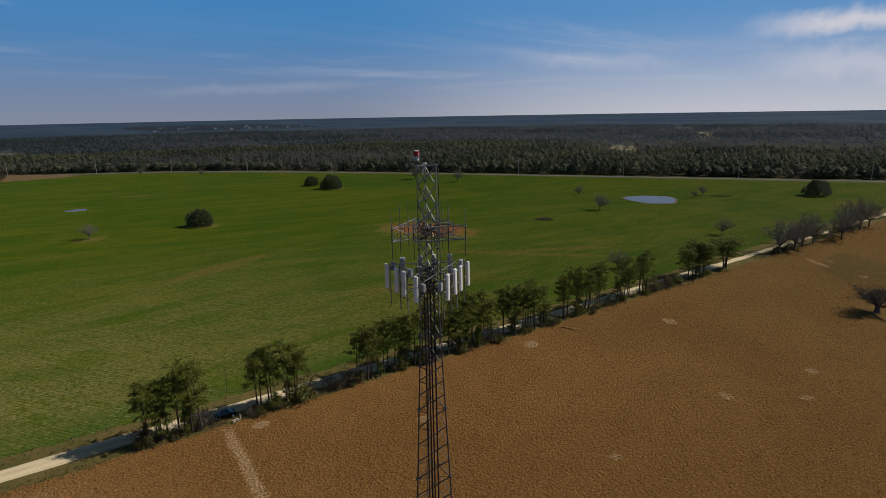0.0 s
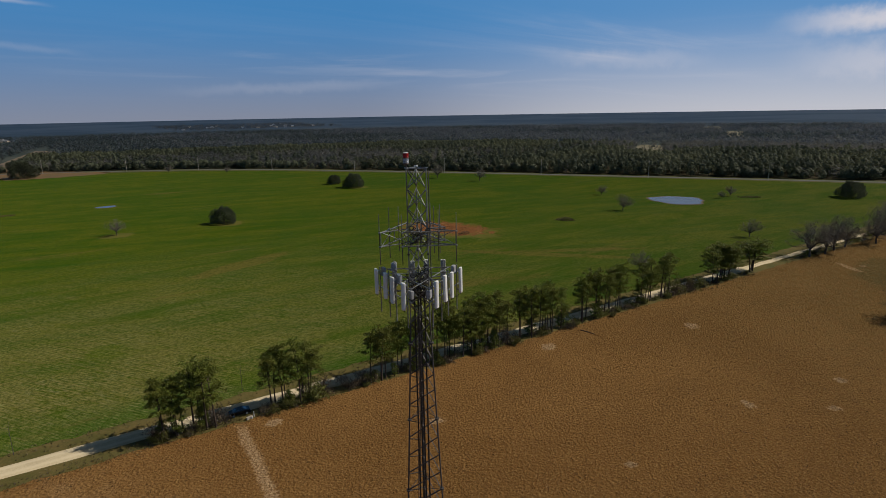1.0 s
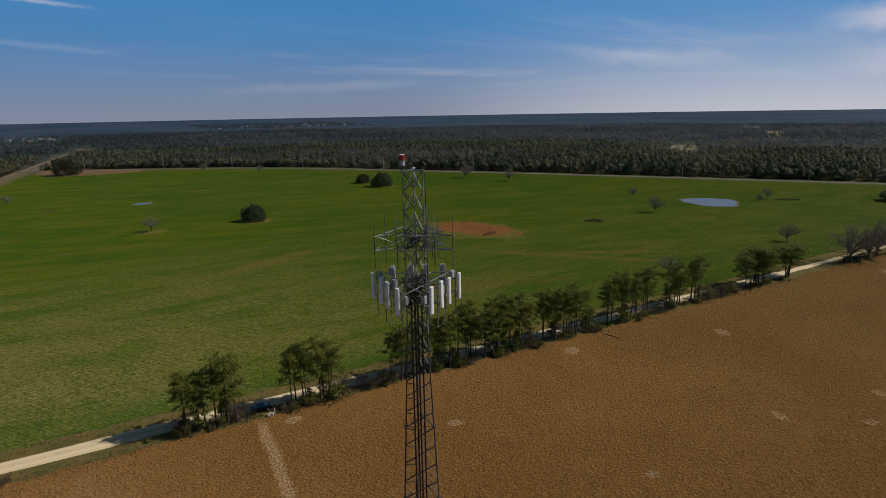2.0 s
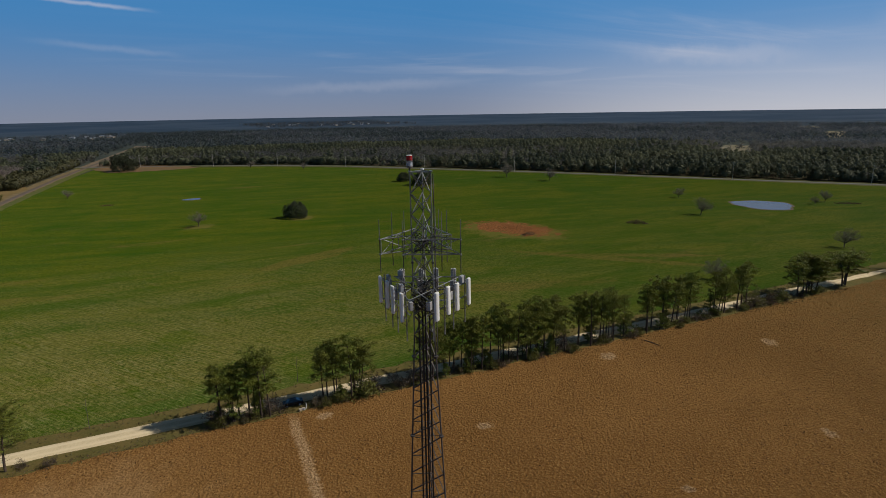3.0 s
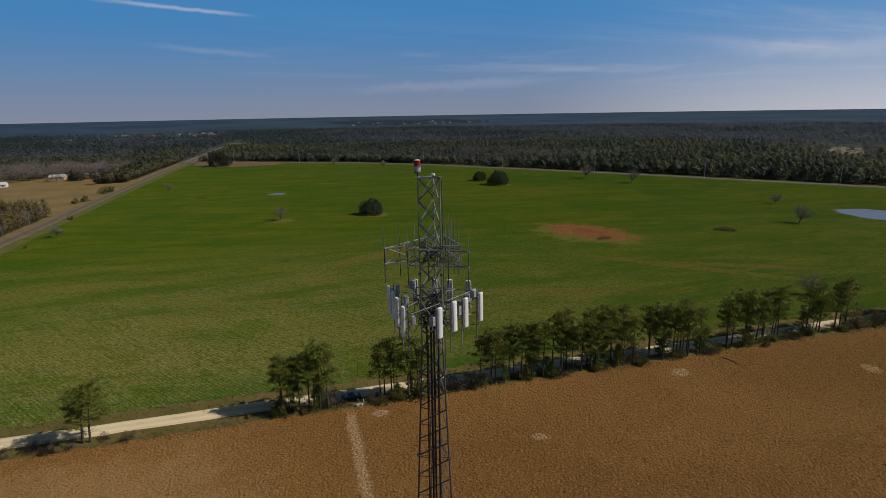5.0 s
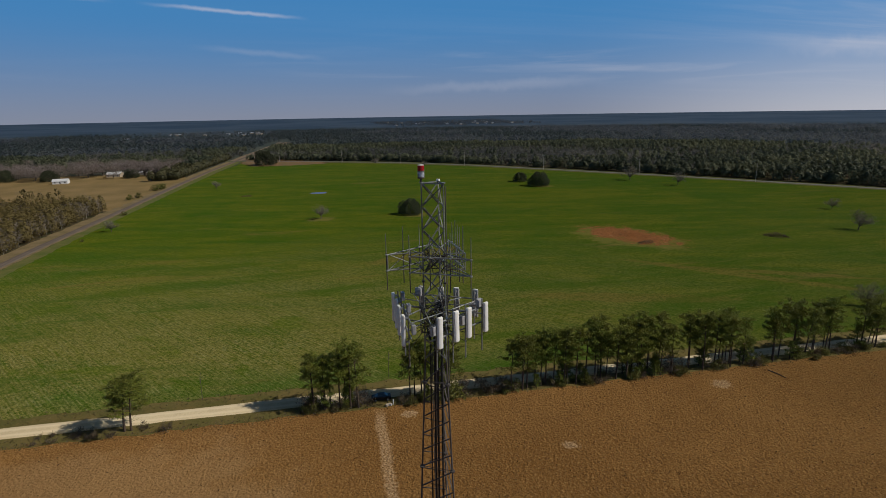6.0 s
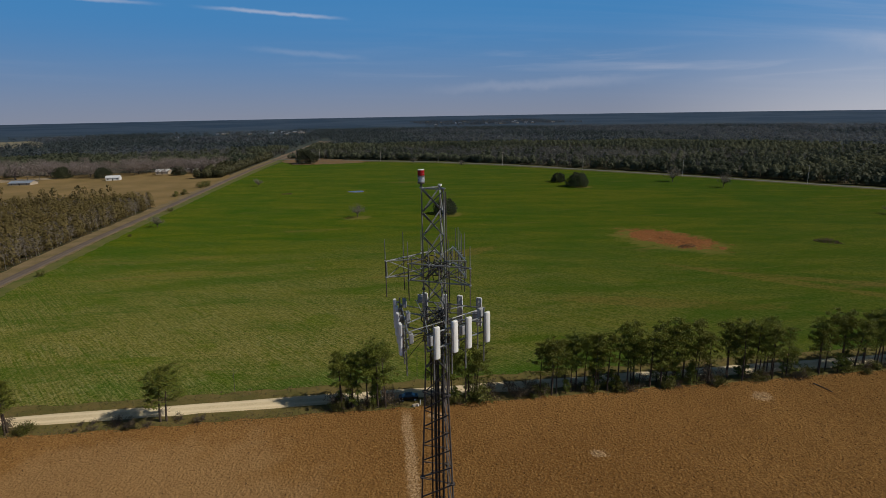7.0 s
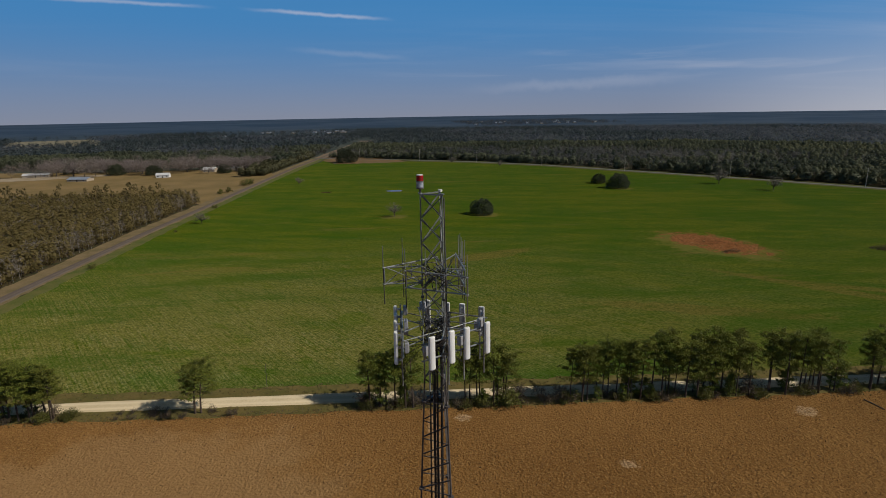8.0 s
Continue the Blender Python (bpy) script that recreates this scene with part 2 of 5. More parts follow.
    # pale worn grass under the lone oak and round the dead tree
    for x, y, r in ((79, 339, 9), (21, 344, 9), (211, 434, 9)):
        tone = n.mix(n.math("MULTIPLY", blot(n, x, y, r, r * 0.8, 0, 0.4, 0.2), 0.45), tone, (0.19, 0.14, 0.045))
    n.put(n.skin.inputs["Base Color"], tone)
    bump(n, n.math("ADD", fine, drill), 0.8, 0.15)
    return n.made


SPOTS = [(31.5, 107.0, 1.5), (105.4, 99.8, 2.0), (150.3, 85.2, 1.9), (118.8, 52.4, 1.3), (147.0, 45.2, 1.3), (131.9, 40.8, 1.1), (80.5, 54.1, 1.0), (59.8, 87.2, 1.4), (262, 80, 1.2), (247, 64, 1.4)]


def field_brown():
    n = material("dead_weeds", 0.95, 0, 0.02)
    n.skin.inputs["Diffuse Roughness"].default_value = 0.3
    wide = n.noise(n.place, 0.02, 5, 0.62, 0.5)
    clod = n.noise(n.place, 2.0, 5, 0.75)
    mid = n.noise(n.place, 0.40, 5, 0.7)
    tone = n.mix(n.ramp(wide, 0.35, 0.65), (0.208, 0.104, 0.032), (0.268, 0.139, 0.045))
    tone = n.mix(n.math("MULTIPLY", n.ramp(clod, 0.50, 0.66), 0.75), tone, (0.34, 0.205, 0.080))
    tone = n.mix(n.math("MULTIPLY", n.ramp(clod, 0.45, 0.33), 0.6), tone, (0.095, 0.047, 0.015))
    tone = n.mix(n.math("MULTIPLY", n.ramp(mid, 0.54, 0.74), 0.35), tone, (0.095, 0.046, 0.014))
    # green weeds coming through further east
    ground = n.add("ShaderNodeSeparateXYZ")
    n.put(ground.inputs[0], n.place)
    tone = n.mix(n.math("MULTIPLY", n.ramp(ground.outputs["X"], 70, 240), n.ramp(mid, 0.30, 0.60, 0.2, 0.6)), tone, (0.165, 0.115, 0.040))
    # a paler patch of ground to the west
    tone = n.mix(n.math("MULTIPLY", blot(n, -34, 84, 42, 26, 10, 0.4, 0.05), 0.5), tone, (0.33, 0.205, 0.095))
    # thin grass in the eastern corner
    tone = n.mix(n.math("MULTIPLY", blot(n, 258, 70, 26, 12, 17, 0.3, 0.12), 0.6), tone, (0.10, 0.085, 0.03))
    # dug spots and the trodden track
    sand = n.mix(n.ramp(clod, 0.42, 0.58), (0.28, 0.165, 0.078), (0.50, 0.345, 0.195))
    for i, (x, y, r) in enumerate(SPOTS):
        tone = n.mix(n.math("MULTIPLY", blot(n, x, y, r * 1.3, r, 25 * i, 0.75, 0.9), 0.85), tone, sand)
    way = n.add("ShaderNodeSeparateXYZ")
    n.put(way.inputs[0], n.place)
    wander = n.math("MULTIPLY", n.math("SUBTRACT", n.noise(n.mapped(n.place, (0, 0.08, 0)), 1.0, 2), 0.5), 1.2)
    middle = n.math("ADD", n.math("ADD", n.math("MULTIPLY", n.math("SUBTRACT", way.outputs["Y"], 104.0), 0.06), 25.1), wander)
    off = n.math("ABSOLUTE", n.math("SUBTRACT", way.outputs["X"], middle))
    frayed = n.math("ADD", off, n.math("MULTIPLY", n.math("SUBTRACT", n.noise(n.place, 0.9, 5, 0.75), 0.5), 2.6))
    tone = n.mix(n.math("MULTIPLY", n.math("MULTIPLY", n.ramp(frayed, 1.5, 0.6), n.ramp(way.outputs["Y"], 112.5, 106)), 0.7), tone, sand)
    tone = n.mix(n.math("MULTIPLY", blot(n, 255.8, 82.5, 8, 1.6, 56, 0.5, 0.4), 0.85), tone, sand)
    n.put(n.skin.inputs["Base Color"], tone)
    cell = n.add("ShaderNodeTexVoronoi", feature="SMOOTH_F1")
    n.put(cell.inputs["Vector"], n.place)
    cell.inputs["Scale"].default_value = 2.2
    hump = n.math("MULTIPLY", cell.outputs["Distance"], -0.8)
    bump(n, n.math("ADD", n.math("ADD", clod, mid), hump), 1.0, 0.32)
    return n.made


def far_ground():
    """Leaf litter under the woods; far off, where single trees can't be told, the woods themselves, with blue haze
    painted in by distance.
    """
    n = material("woodland_floor_hazed", 0.95, 0, 0.05)
    dist = n.vec("LENGTH", n.place)
    near = n.noise(n.place, 0.2, 4, 0.65)
    tone = n.mix(n.ramp(near, 0.4, 0.65), (0.075, 0.058, 0.032), (0.045, 0.05, 0.022))
    stands = n.noise(n.mapped(n.place, (1, 1, 1), 20), 0.006, 6, 0.7, 0.7)
    crowns = n.noise(n.place, 0.045, 3, 0.8)
    woods = n.mix(n.ramp(stands, 0.35, 0.62), (0.034, 0.046, 0.042), (0.074, 0.084, 0.070))
    woods = n.mix(n.math("MULTIPLY", n.ramp(crowns, 0.45, 0.7), 0.5), woods, (0.065, 0.07, 0.05))
    open_land = n.ramp(n.noise(n.mapped(n.place, (0.5, 1.6, 1), 25), 0.0035, 3, 0.5), 0.68, 0.72)
    woods = n.mix(n.math("MULTIPLY", open_land, 0.7), woods, (0.16, 0.15, 0.10))
    # aerial haze painted into the colour: the woods turn bluer with distance
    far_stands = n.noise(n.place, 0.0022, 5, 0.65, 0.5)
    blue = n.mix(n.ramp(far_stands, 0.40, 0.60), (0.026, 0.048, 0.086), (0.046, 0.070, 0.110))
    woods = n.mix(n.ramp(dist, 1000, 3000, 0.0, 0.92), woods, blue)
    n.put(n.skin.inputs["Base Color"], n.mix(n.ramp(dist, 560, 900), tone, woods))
    bump(n, near, 0.5, 0.3)
    return n.made


def lane(name, a, b, ruts, rough=0.9):
    """A road's surface: worn tracks along it (y of its own mesh data is across), stains, grit."""
    n = material(name, rough, 0, 0.03)
    across = n.add("ShaderNodeAttribute", attribute_name="across").outputs["Fac"]
    wear = n.math("ABSOLUTE", n.math("SUBTRACT", n.math("ABSOLUTE", across), 0.42))
    grit = n.noise(n.place, 2.5, 4, 0.7)
    stain = n.noise(n.place, 0.12, 4, 0.6)
    tone = n.mix(n.ramp(n.math("ADD", n.math("MULTIPLY", grit, 0.5), n.math("MULTIPLY", stain, 0.5)), 0.38, 0.62), a, b)
    tone = n.mix(n.math("MULTIPLY", n.ramp(wear, 0.28, 0.04), ruts[3]), tone, ruts[:3])
    n.put(n.skin.inputs["Base Color"], tone)
    bump(n, n.math("ADD", grit, wear), 0.5, 0.05)
    return n.made


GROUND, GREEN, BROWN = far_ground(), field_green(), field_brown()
PASTURE = mottled("dry_pasture", (0.245, 0.168, 0.074), (0.172, 0.125, 0.052), 30, 1.2, 0.9, relief=0.1, shine=0.05)
CLEARING = mottled("pale_clearing", (0.235, 0.205, 0.135), (0.165, 0.150, 0.100), 30, 2.5, 0.9, shine=0.05)
VERGE = mottled("rough_verge", (0.155, 0.116, 0.042), (0.100, 0.092, 0.028), 5, 0.5, 0.9, relief=0.15, shine=0.05)
SAND = lane("pale_sand_road", (0.70, 0.57, 0.36), (0.57, 0.455, 0.285), (0.78, 0.645, 0.43, 0.6))
TARMAC = lane("grey_tarmac", (0.128, 0.102, 0.084), (0.162, 0.132, 0.110), (0.108, 0.088, 0.076, 0.5), 0.95)
SHOULDER = mottled("sandy_shoulder", (0.215, 0.158, 0.088), (0.140, 0.112, 0.055), 8, 0.8, 0.9, relief=0.08, shine=0.1)
RED_SOIL = mottled("red_clay", (0.22, 0.095, 0.040), (0.11, 0.060, 0.026), 6, 0.9, 0.95, relief=0.25, shine=0.1)
PALE_SOIL = mottled("bare_sand", (0.46, 0.32, 0.19), (0.13, 0.072, 0.032), 1.4, 0.35, 0.95, relief=0.1, shine=0.1)
MUD = mottled("muddy_bank", (0.12, 0.075, 0.035), (0.07, 0.055, 0.025), 3, 0.5, 0.8, relief=0.1)
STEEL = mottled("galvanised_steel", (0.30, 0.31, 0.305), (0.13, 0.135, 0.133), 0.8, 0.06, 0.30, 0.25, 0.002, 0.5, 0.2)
STEEL_DULL = mottled("dark_steel", (0.120, 0.104, 0.096), (0.055, 0.048, 0.045), 0.6, 0.05, 0.5, 0.1, 0.002, 0.2, 0.15)
RADOME = mottled("white_radome", (0.78, 0.77, 0.73), (0.70, 0.69, 0.65), 0.5, 0.05, 0.45, 0, 0.0, 0.5, 0.05)
RADIO = mottled("pale_grey_casting", (0.40, 0.40, 0.40), (0.28, 0.28, 0.29), 0.3, 0.04, 0.5, 0.1, 0.002, 0.4, 0.1)
RUBBER = mottled("black_cable", (0.014, 0.014, 0.015), (0.03, 0.03, 0.03), 0.5, 0.05, 0.5, 0, 0, 0.4)
RED_LENS = mottled("red_lens", (0.36, 0.008, 0.010), (0.28, 0.006, 0.010), 0.2, 0.03, 0.25, 0, 0, 0.5)
CLEAR_LENS = mottled("frosted_clear_lens", (0.52, 0.56, 0.62), (0.20, 0.23, 0.28), 0.10, 0.03, 0.2, 0, 0, 0.5)
WHIP = mottled("grey_fibreglass", (0.20, 0.21, 0.20), (0.15, 0.155, 0.15), 0.7, 0.05, 0.5, 0, 0, 0.4, 0.2)
BARK = mottled("pine_bark", (0.10, 0.072, 0.052), (0.055, 0.042, 0.034), 0.8, 0.09, 0.9, 0, 0.03, 0.1, 0.2)
GREY_BARK = mottled("grey_bark", (0.125, 0.105, 0.088), (0.075, 0.063, 0.054), 0.8, 0.09, 0.9, 0, 0.02, 0.1, 0.15)
NEEDLES = foliage("pine_needles", (0.088, 0.114, 0.014), (0.136, 0.154, 0.020), (0.200, 0.205, 0.036), 0.6, 0.22)
OAK_LEAVES = foliage("oak_leaves", (0.030, 0.040, 0.018), (0.048, 0.056, 0.026), (0.085, 0.09, 0.048))
SHRUB_LEAVES = foliage("shrub_leaves", (0.095, 0.105, 0.018), (0.125, 0.125, 0.028), (0.19, 0.165, 0.05), 0.6, 0.35)
SCRUB = foliage("dry_scrub", (0.095, 0.072, 0.044), (0.125, 0.092, 0.056), (0.19, 0.14, 0.09), 0.6, 0.25)
WEEDS = foliage("dead_weed_tufts", (0.29, 0.150, 0.046), (0.35, 0.195, 0.064), (0.40, 0.25, 0.10), 0.6, 0.5)
# far pines are paler and greyer in colour, in place of haze
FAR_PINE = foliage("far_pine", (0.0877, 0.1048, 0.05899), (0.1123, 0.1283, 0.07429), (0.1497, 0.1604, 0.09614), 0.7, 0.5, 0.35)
# bluer leaf colours for the distance: the haze is painted into them
HAZED_PINE = foliage("hazed_pine", (0.060, 0.079, 0.079), (0.068, 0.088, 0.089), (0.078, 0.097, 0.098), 0.7, 0.5, 0.35)
HAZED_BARE = foliage("hazed_bare_wood", (0.070, 0.083, 0.095), (0.081, 0.095, 0.107), (0.093, 0.107, 0.118), 0.7, 0.5, 0.35)
# bare crowns behind the highway lightened in colour, also in place of haze
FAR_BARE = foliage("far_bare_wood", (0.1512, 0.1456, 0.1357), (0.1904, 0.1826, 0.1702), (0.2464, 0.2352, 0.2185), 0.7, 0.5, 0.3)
YOUNG_PINE = foliage("young_pine", (0.165, 0.136, 0.046), (0.200, 0.158, 0.057), (0.245, 0.190, 0.076), 0.7, 0.45)


def water():
    n = material("pond_water", 0.2, 0, 0.18)
    n.skin.inputs["IOR"].default_value = 1.33
    n.put(n.skin.inputs["Base Color"], (0.135, 0.130, 0.128))
    bump(n, n.noise(n.place, 1.2, 3), 0.10, 0.01)
    return n.made


WATER = water()


# ---- building helpers ----
def mesh_of(name, verts, faces, mats, index=None, smooth=False):
    data = bpy.data.meshes.new(name)
    data.from_pydata([tuple(v) for v in verts], [], [tuple(f) for f in faces])
    for m in mats if isinstance(mats, (list, tuple)) else [mats]:
        data.materials.append(m)
    if index is not None:
        data.polygons.foreach_set("material_index", np.asarray(index, dtype=np.int32))
    if smooth:
        data.polygons.foreach_set("use_smooth", np.ones(len(data.polygons), dtype=bool))
    data.update()
    return data


def fast_mesh(name, verts, tris, mats, index=None):
    """A mesh of triangles from arrays."""
    data = bpy.data.meshes.new(name)
    verts, tris = np.asarray(verts, dtype=np.float32), np.asarray(tris, dtype=np.int32)
    data.vertices.add(len(verts))
    data.vertices.foreach_set("co", verts.ravel())
    data.loops.add(tris.size)
    data.loops.foreach_set("vertex_index", tris.ravel())
    data.polygons.add(len(tris))
    data.polygons.foreach_set("loop_start", np.arange(0, tris.size, 3, dtype=np.int32))
    for m in mats if isinstance(mats, (list, tuple)) else [mats]:
        data.materials.append(m)
    if index is not None:
        data.polygons.foreach_set("material_index", np.asarray(index, dtype=np.int32))
    data.update(calc_edges=True)
    data.validate()
    return data


def thing(name, m, label, category, group="", kind=""):
    ob = new(name)
    ob.matrix_basis = m
    return tagged(ob, label, category, group, kind)


def part(name, data, parent, label="", m=None):
    ob = new(name, data)
    ob.parent = parent
    if m is not None:
        ob.matrix_basis = m
    return tagged(ob, label)


def tube(verts, faces, p0, p1, r0, r1, sides=6, cap=True):
    """A tapered round bar from p0 to p1, added to the lists."""
    p0, p1 = Vector(p0), Vector(p1)
    turn = (p1 - p0).to_track_quat("Z", "Y").to_matrix()
    base = len(verts)
    for p, r in ((p0, r0), (p1, r1)):
        for i in range(sides):
            a = 2 * math.pi * i / sides
            verts.append(p + turn @ Vector((r * math.cos(a), r * math.sin(a), 0)))
    for i in range(sides):
        j = (i + 1) % sides
        faces.append((base + i, base + j, base + sides + j, base + sides + i))
    if cap:
        faces.append(tuple(base + sides - 1 - i for i in range(sides)))
        faces.append(tuple(base + sides + i for i in range(sides)))


def bar(name, p0, p1, r, mat, sides=6, r1=None):
    v, f = [], []
    tube(v, f, p0, p1, r, r if r1 is None else r1, sides)
    return mesh_of(name, v, f, mat, smooth=False)


def angle_bar(name, p0, p1, wide, thick, inward, mat):
    """A steel angle (L section) from p0 to p1, its heel away from inward."""
    p0, p1 = Vector(p0), Vector(p1)
    z = (p1 - p0).normalized()
    y = (Vector(inward) - z * z.dot(Vector(inward))).normalized()
    x = y.cross(z)
    ring = [(0, 0), (wide, 0), (wide, thick), (thick, thick), (thick, wide), (0, wide)]
    v = [p + x * a + y * b for p in (p0, p1) for a, b in ring]
    f = [(i, (i + 1) % 6, 6 + (i + 1) % 6, 6 + i) for i in range(6)] + [(5, 4, 3, 0), (3, 2, 1, 0), (6, 9, 10, 11), (6, 7, 8, 9)]
    return mesh_of(name, v, f, mat)


def box_mesh(name, size, mat, bevel=0.0, centre=(0, 0, 0), segments=2):
    bm = bmesh.new()
    bmesh.ops.create_cube(bm, size=1.0)
    for v in bm.verts:
        v.co = Vector((v.co.x * size[0] + centre[0], v.co.y * size[1] + centre[1], v.co.z * size[2] + centre[2]))
    if bevel:
        bmesh.ops.bevel(bm, geom=bm.edges[:], offset=bevel, segments=segments, affect="EDGES", profile=0.6)
    data = bpy.data.meshes.new(name)
    bm.to_mesh(data)
    bm.free()
    data.materials.append(mat)
    return data


def ragged(points, step, amount, seed):
    """The outline through the points, cut into steps and made uneven."""
    rng = random.Random(seed)
    out = []
    for (x0, y0), (x1, y1) in zip(points, points[1:] + points[:1]):
        count = max(1, int(math.hypot(x1 - x0, y1 - y0) / step))
        for i in range(count):
            k = i / count
            out.append((x0 + (x1 - x0) * k + rng.uniform(-amount, amount), y0 + (y1 - y0) * k + rng.uniform(-amount, amount)))
    return out


def sheet(name, outline, z, mat, label, category="ground"):
    """A level sheet with a real edge, lying on the ground."""
    bm = bmesh.new()
    top = [bm.verts.new((x, y, z)) for x, y in outline]
    low = [bm.verts.new((x, y, z - 0.3)) for x, y in outline]
    bm.faces.new(top)
    for i in range(len(top)):
        j = (i + 1) % len(top)
        bm.faces.new((low[i], low[j], top[j], top[i]))
    bmesh.ops.triangulate(bm, faces=[f for f in bm.faces if len(f.verts) > 4])
    bmesh.ops.recalc_face_normals(bm, faces=bm.faces[:])
    if sum(f.normal.z for f in bm.faces) < 0:
        bmesh.ops.reverse_faces(bm, faces=bm.faces[:])
    data = bpy.data.meshes.new(name)
    bm.to_mesh(data)
    bm.free()
    data.materials.append(mat)
    return tagged(new(name, data), label, category, "", "structure")


def ribbon(name, line, width, z, mat, label, crown=0.12, edge=0.5, seed=3, category="road"):
    """A road along a line: cambered, with uneven edges."""
    rng = random.Random(seed)
    pts = []
    for (x0, y0), (x1, y1) in zip(line, line[1:]):
        count = max(1, int(math.hypot(x1 - x0, y1 - y0) / 5))
        pts += [Vector((x0 + (x1 - x0) * i / count, y0 + (y1 - y0) * i / count, 0)) for i in range(count)]
    pts.append(Vector((*line[-1], 0)))
    v, f, across = [], [], []
    steps = (-1.0, -0.6, -0.2, 0.2, 0.6, 1.0)
    for i, p in enumerate(pts):
        d = (pts[min(i + 1, len(pts) - 1)] - pts[max(i - 1, 0)]).normalized()
        side = Vector((-d.y, d.x, 0))
        for s in steps:
            shift = s * width / 2 + (rng.uniform(-edge, edge) if abs(s) == 1 else 0)
            v.append(p + side * shift + Vector((0, 0, z + crown * (1 - s * s) - (0.15 if abs(s) == 1 else 0))))
            across.append(s)
    w = len(steps)
    for i in range(len(pts) - 1):
        for k in range(w - 1):
            a = i * w + k
            f.append((a, a + w, a + w + 1, a + 1))
    data = mesh_of(name, v, f, mat)
    if data.polygons[0].normal.z < 0:
        data.flip_normals()
    data.attributes.new("across", "FLOAT", "POINT").data.foreach_set("value", np.asarray(across, dtype=np.float32))
    return tagged(new(name, data), label, category, "", "structure")


# ---- the land ----
def rise(r):
    """The land's height, which climbs very gently far off."""
    return 25.0 * max(0.0, (r - 2000) / 2880) ** 1.25


def build_ground():
    rings = [0, 30, 60, 100, 160, 240, 340, 460, 600, 800, 1000, 1300, 1600, 2000, 2300, 2600, 2900, 3200, 3500, 3800, 4100, 4400, 4650, 4880]
    count = 96
    v, f = [(0, 0, 0)], []
    for r in rings[1:]:
        for i in range(count):
            a = 2 * math.pi * i / count
            v.append((r * math.cos(a), r * math.sin(a), rise(r)))
    for i in range(count):
        f.append((0, 1 + i, 1 + (i + 1) % count))
    for q in range(len(rings) - 2):
        for i in range(count):
            a, b = 1 + q * count + i, 1 + q * count + (i + 1) % count
            f.append((a, a + count, b + count, b))
    tagged(new("ground", mesh_of("ground", v, f, GROUND, smooth=True)), "flat wooded land with blue haze in its far colour, reaching to the horizon", "ground", "", "structure")


def dirt_y(x):
    return 119.3 - 0.062 * x if x < 140 else 110.6 - 0.062 * (x - 140) * 0.75


def tree_y(x):
    return 115.0 - 0.064 * x if x < 140 else dirt_y(x) - 3.4


def ellipse(cx, cy, a, b, turn, count, rough, seed):
    rng = random.Random(seed)
    out = []
    ph = [rng.uniform(0, 6.28) for _ in range(3)]
    for i in range(count):
        t = 2 * math.pi * i / count
        k = 1 + rough * (math.sin(2 * t + ph[0]) * 0.5 + math.sin(3 * t + ph[1]) * 0.35 + math.sin(7 * t + ph[2]) * 0.15)
        x, y = a * k * math.cos(t), b * k * math.sin(t)
        c, s = math.cos(radians(turn)), math.sin(radians(turn))
        out.append((cx + x * c - y * s, cy + x * s + y * c))
    return out


build_ground()
FAR_ROAD = [(-120, 858), (30, 778), (130, 715), (208, 644), (350, 466), (484, 276), (577, 143), (700, -30), (900, -310)]
PAVED = [(-130.5, 20), (-127.2, 150), (-124.6, 220), (-121, 318), (-115.2, 404), (-107, 540), (-97, 690), (-82, 840), (-65, 1010), (-33, 1350)]
dirt_line = [(x, dirt_y(x)) for x in (-122, -60, 0, 60, 140, 200, 222)]
field = [(-116, dirt_y(-116) + 6.6), (-40, dirt_y(-40) + 6.4), (60, dirt_y(60) + 6.2), (140, dirt_y(140) + 6.4), (260, dirt_y(260) + 7), (420, dirt_y(420) + 7), (570, 95),
         (566, 140), (474, 272), (341, 460), (200, 632), (122, 702), (22, 762), (-70, 800), (-84, 690), (-96, 540), (-105, 400), (-109, 330), (-113.5, 231)]
sheet("field", ragged(field, 3, 0.7, 5), 0.04, GREEN, "wide green winter grass field with faint drill rows", "field")
brown = [(-118, dirt_y(-118) - 7), (-50, dirt_y(-50) - 6.3), (0, dirt_y(0) - 6.2), (60, dirt_y(60) - 6), (130, dirt_y(130) - 5.8), (260, dirt_y(260) - 6), (420, dirt_y(420) - 6), (600, 75),
         (700, -260), (-130, -260)]
sheet("weed_field", ragged(brown, 3, 0.6, 6), 0.04, BROWN, "field of dead brown weeds and clods", "field")
verge = [(-118, dirt_y(-118) - 8), (0, dirt_y(0) - 8), (140, dirt_y(140) - 8), (560, dirt_y(560) - 9), (560, dirt_y(560) + 9), (140, dirt_y(140) + 9), (0, dirt_y(0) + 9), (-118, dirt_y(-118) + 10)]
sheet("verge", verge, 0.015, VERGE, "rough grassy verge along the dirt road", "verge")
ribbon("dirt_road", dirt_line, 5.2, 0.10, SAND, "pale sandy dirt road with worn tracks", 0.10, 0.3)
ribbon("dirt_lane", [(x, dirt_y(x)) for x in (221, 260, 330, 420, 560)], 3.4, 0.09, SAND, "narrow pale sandy lane past bare trees", 0.08, 0.5)


def beside(line, off):
    """The line, moved sideways (to the left of its way)."""
    out = []
    for i, (x, y) in enumerate(line):
        x0, y0 = line[max(i - 1, 0)]
        x1, y1 = line[min(i + 1, len(line) - 1)]
        d = math.hypot(x1 - x0, y1 - y0)
        out.append((x - (y1 - y0) / d * off, y + (x1 - x0) / d * off))
    return out


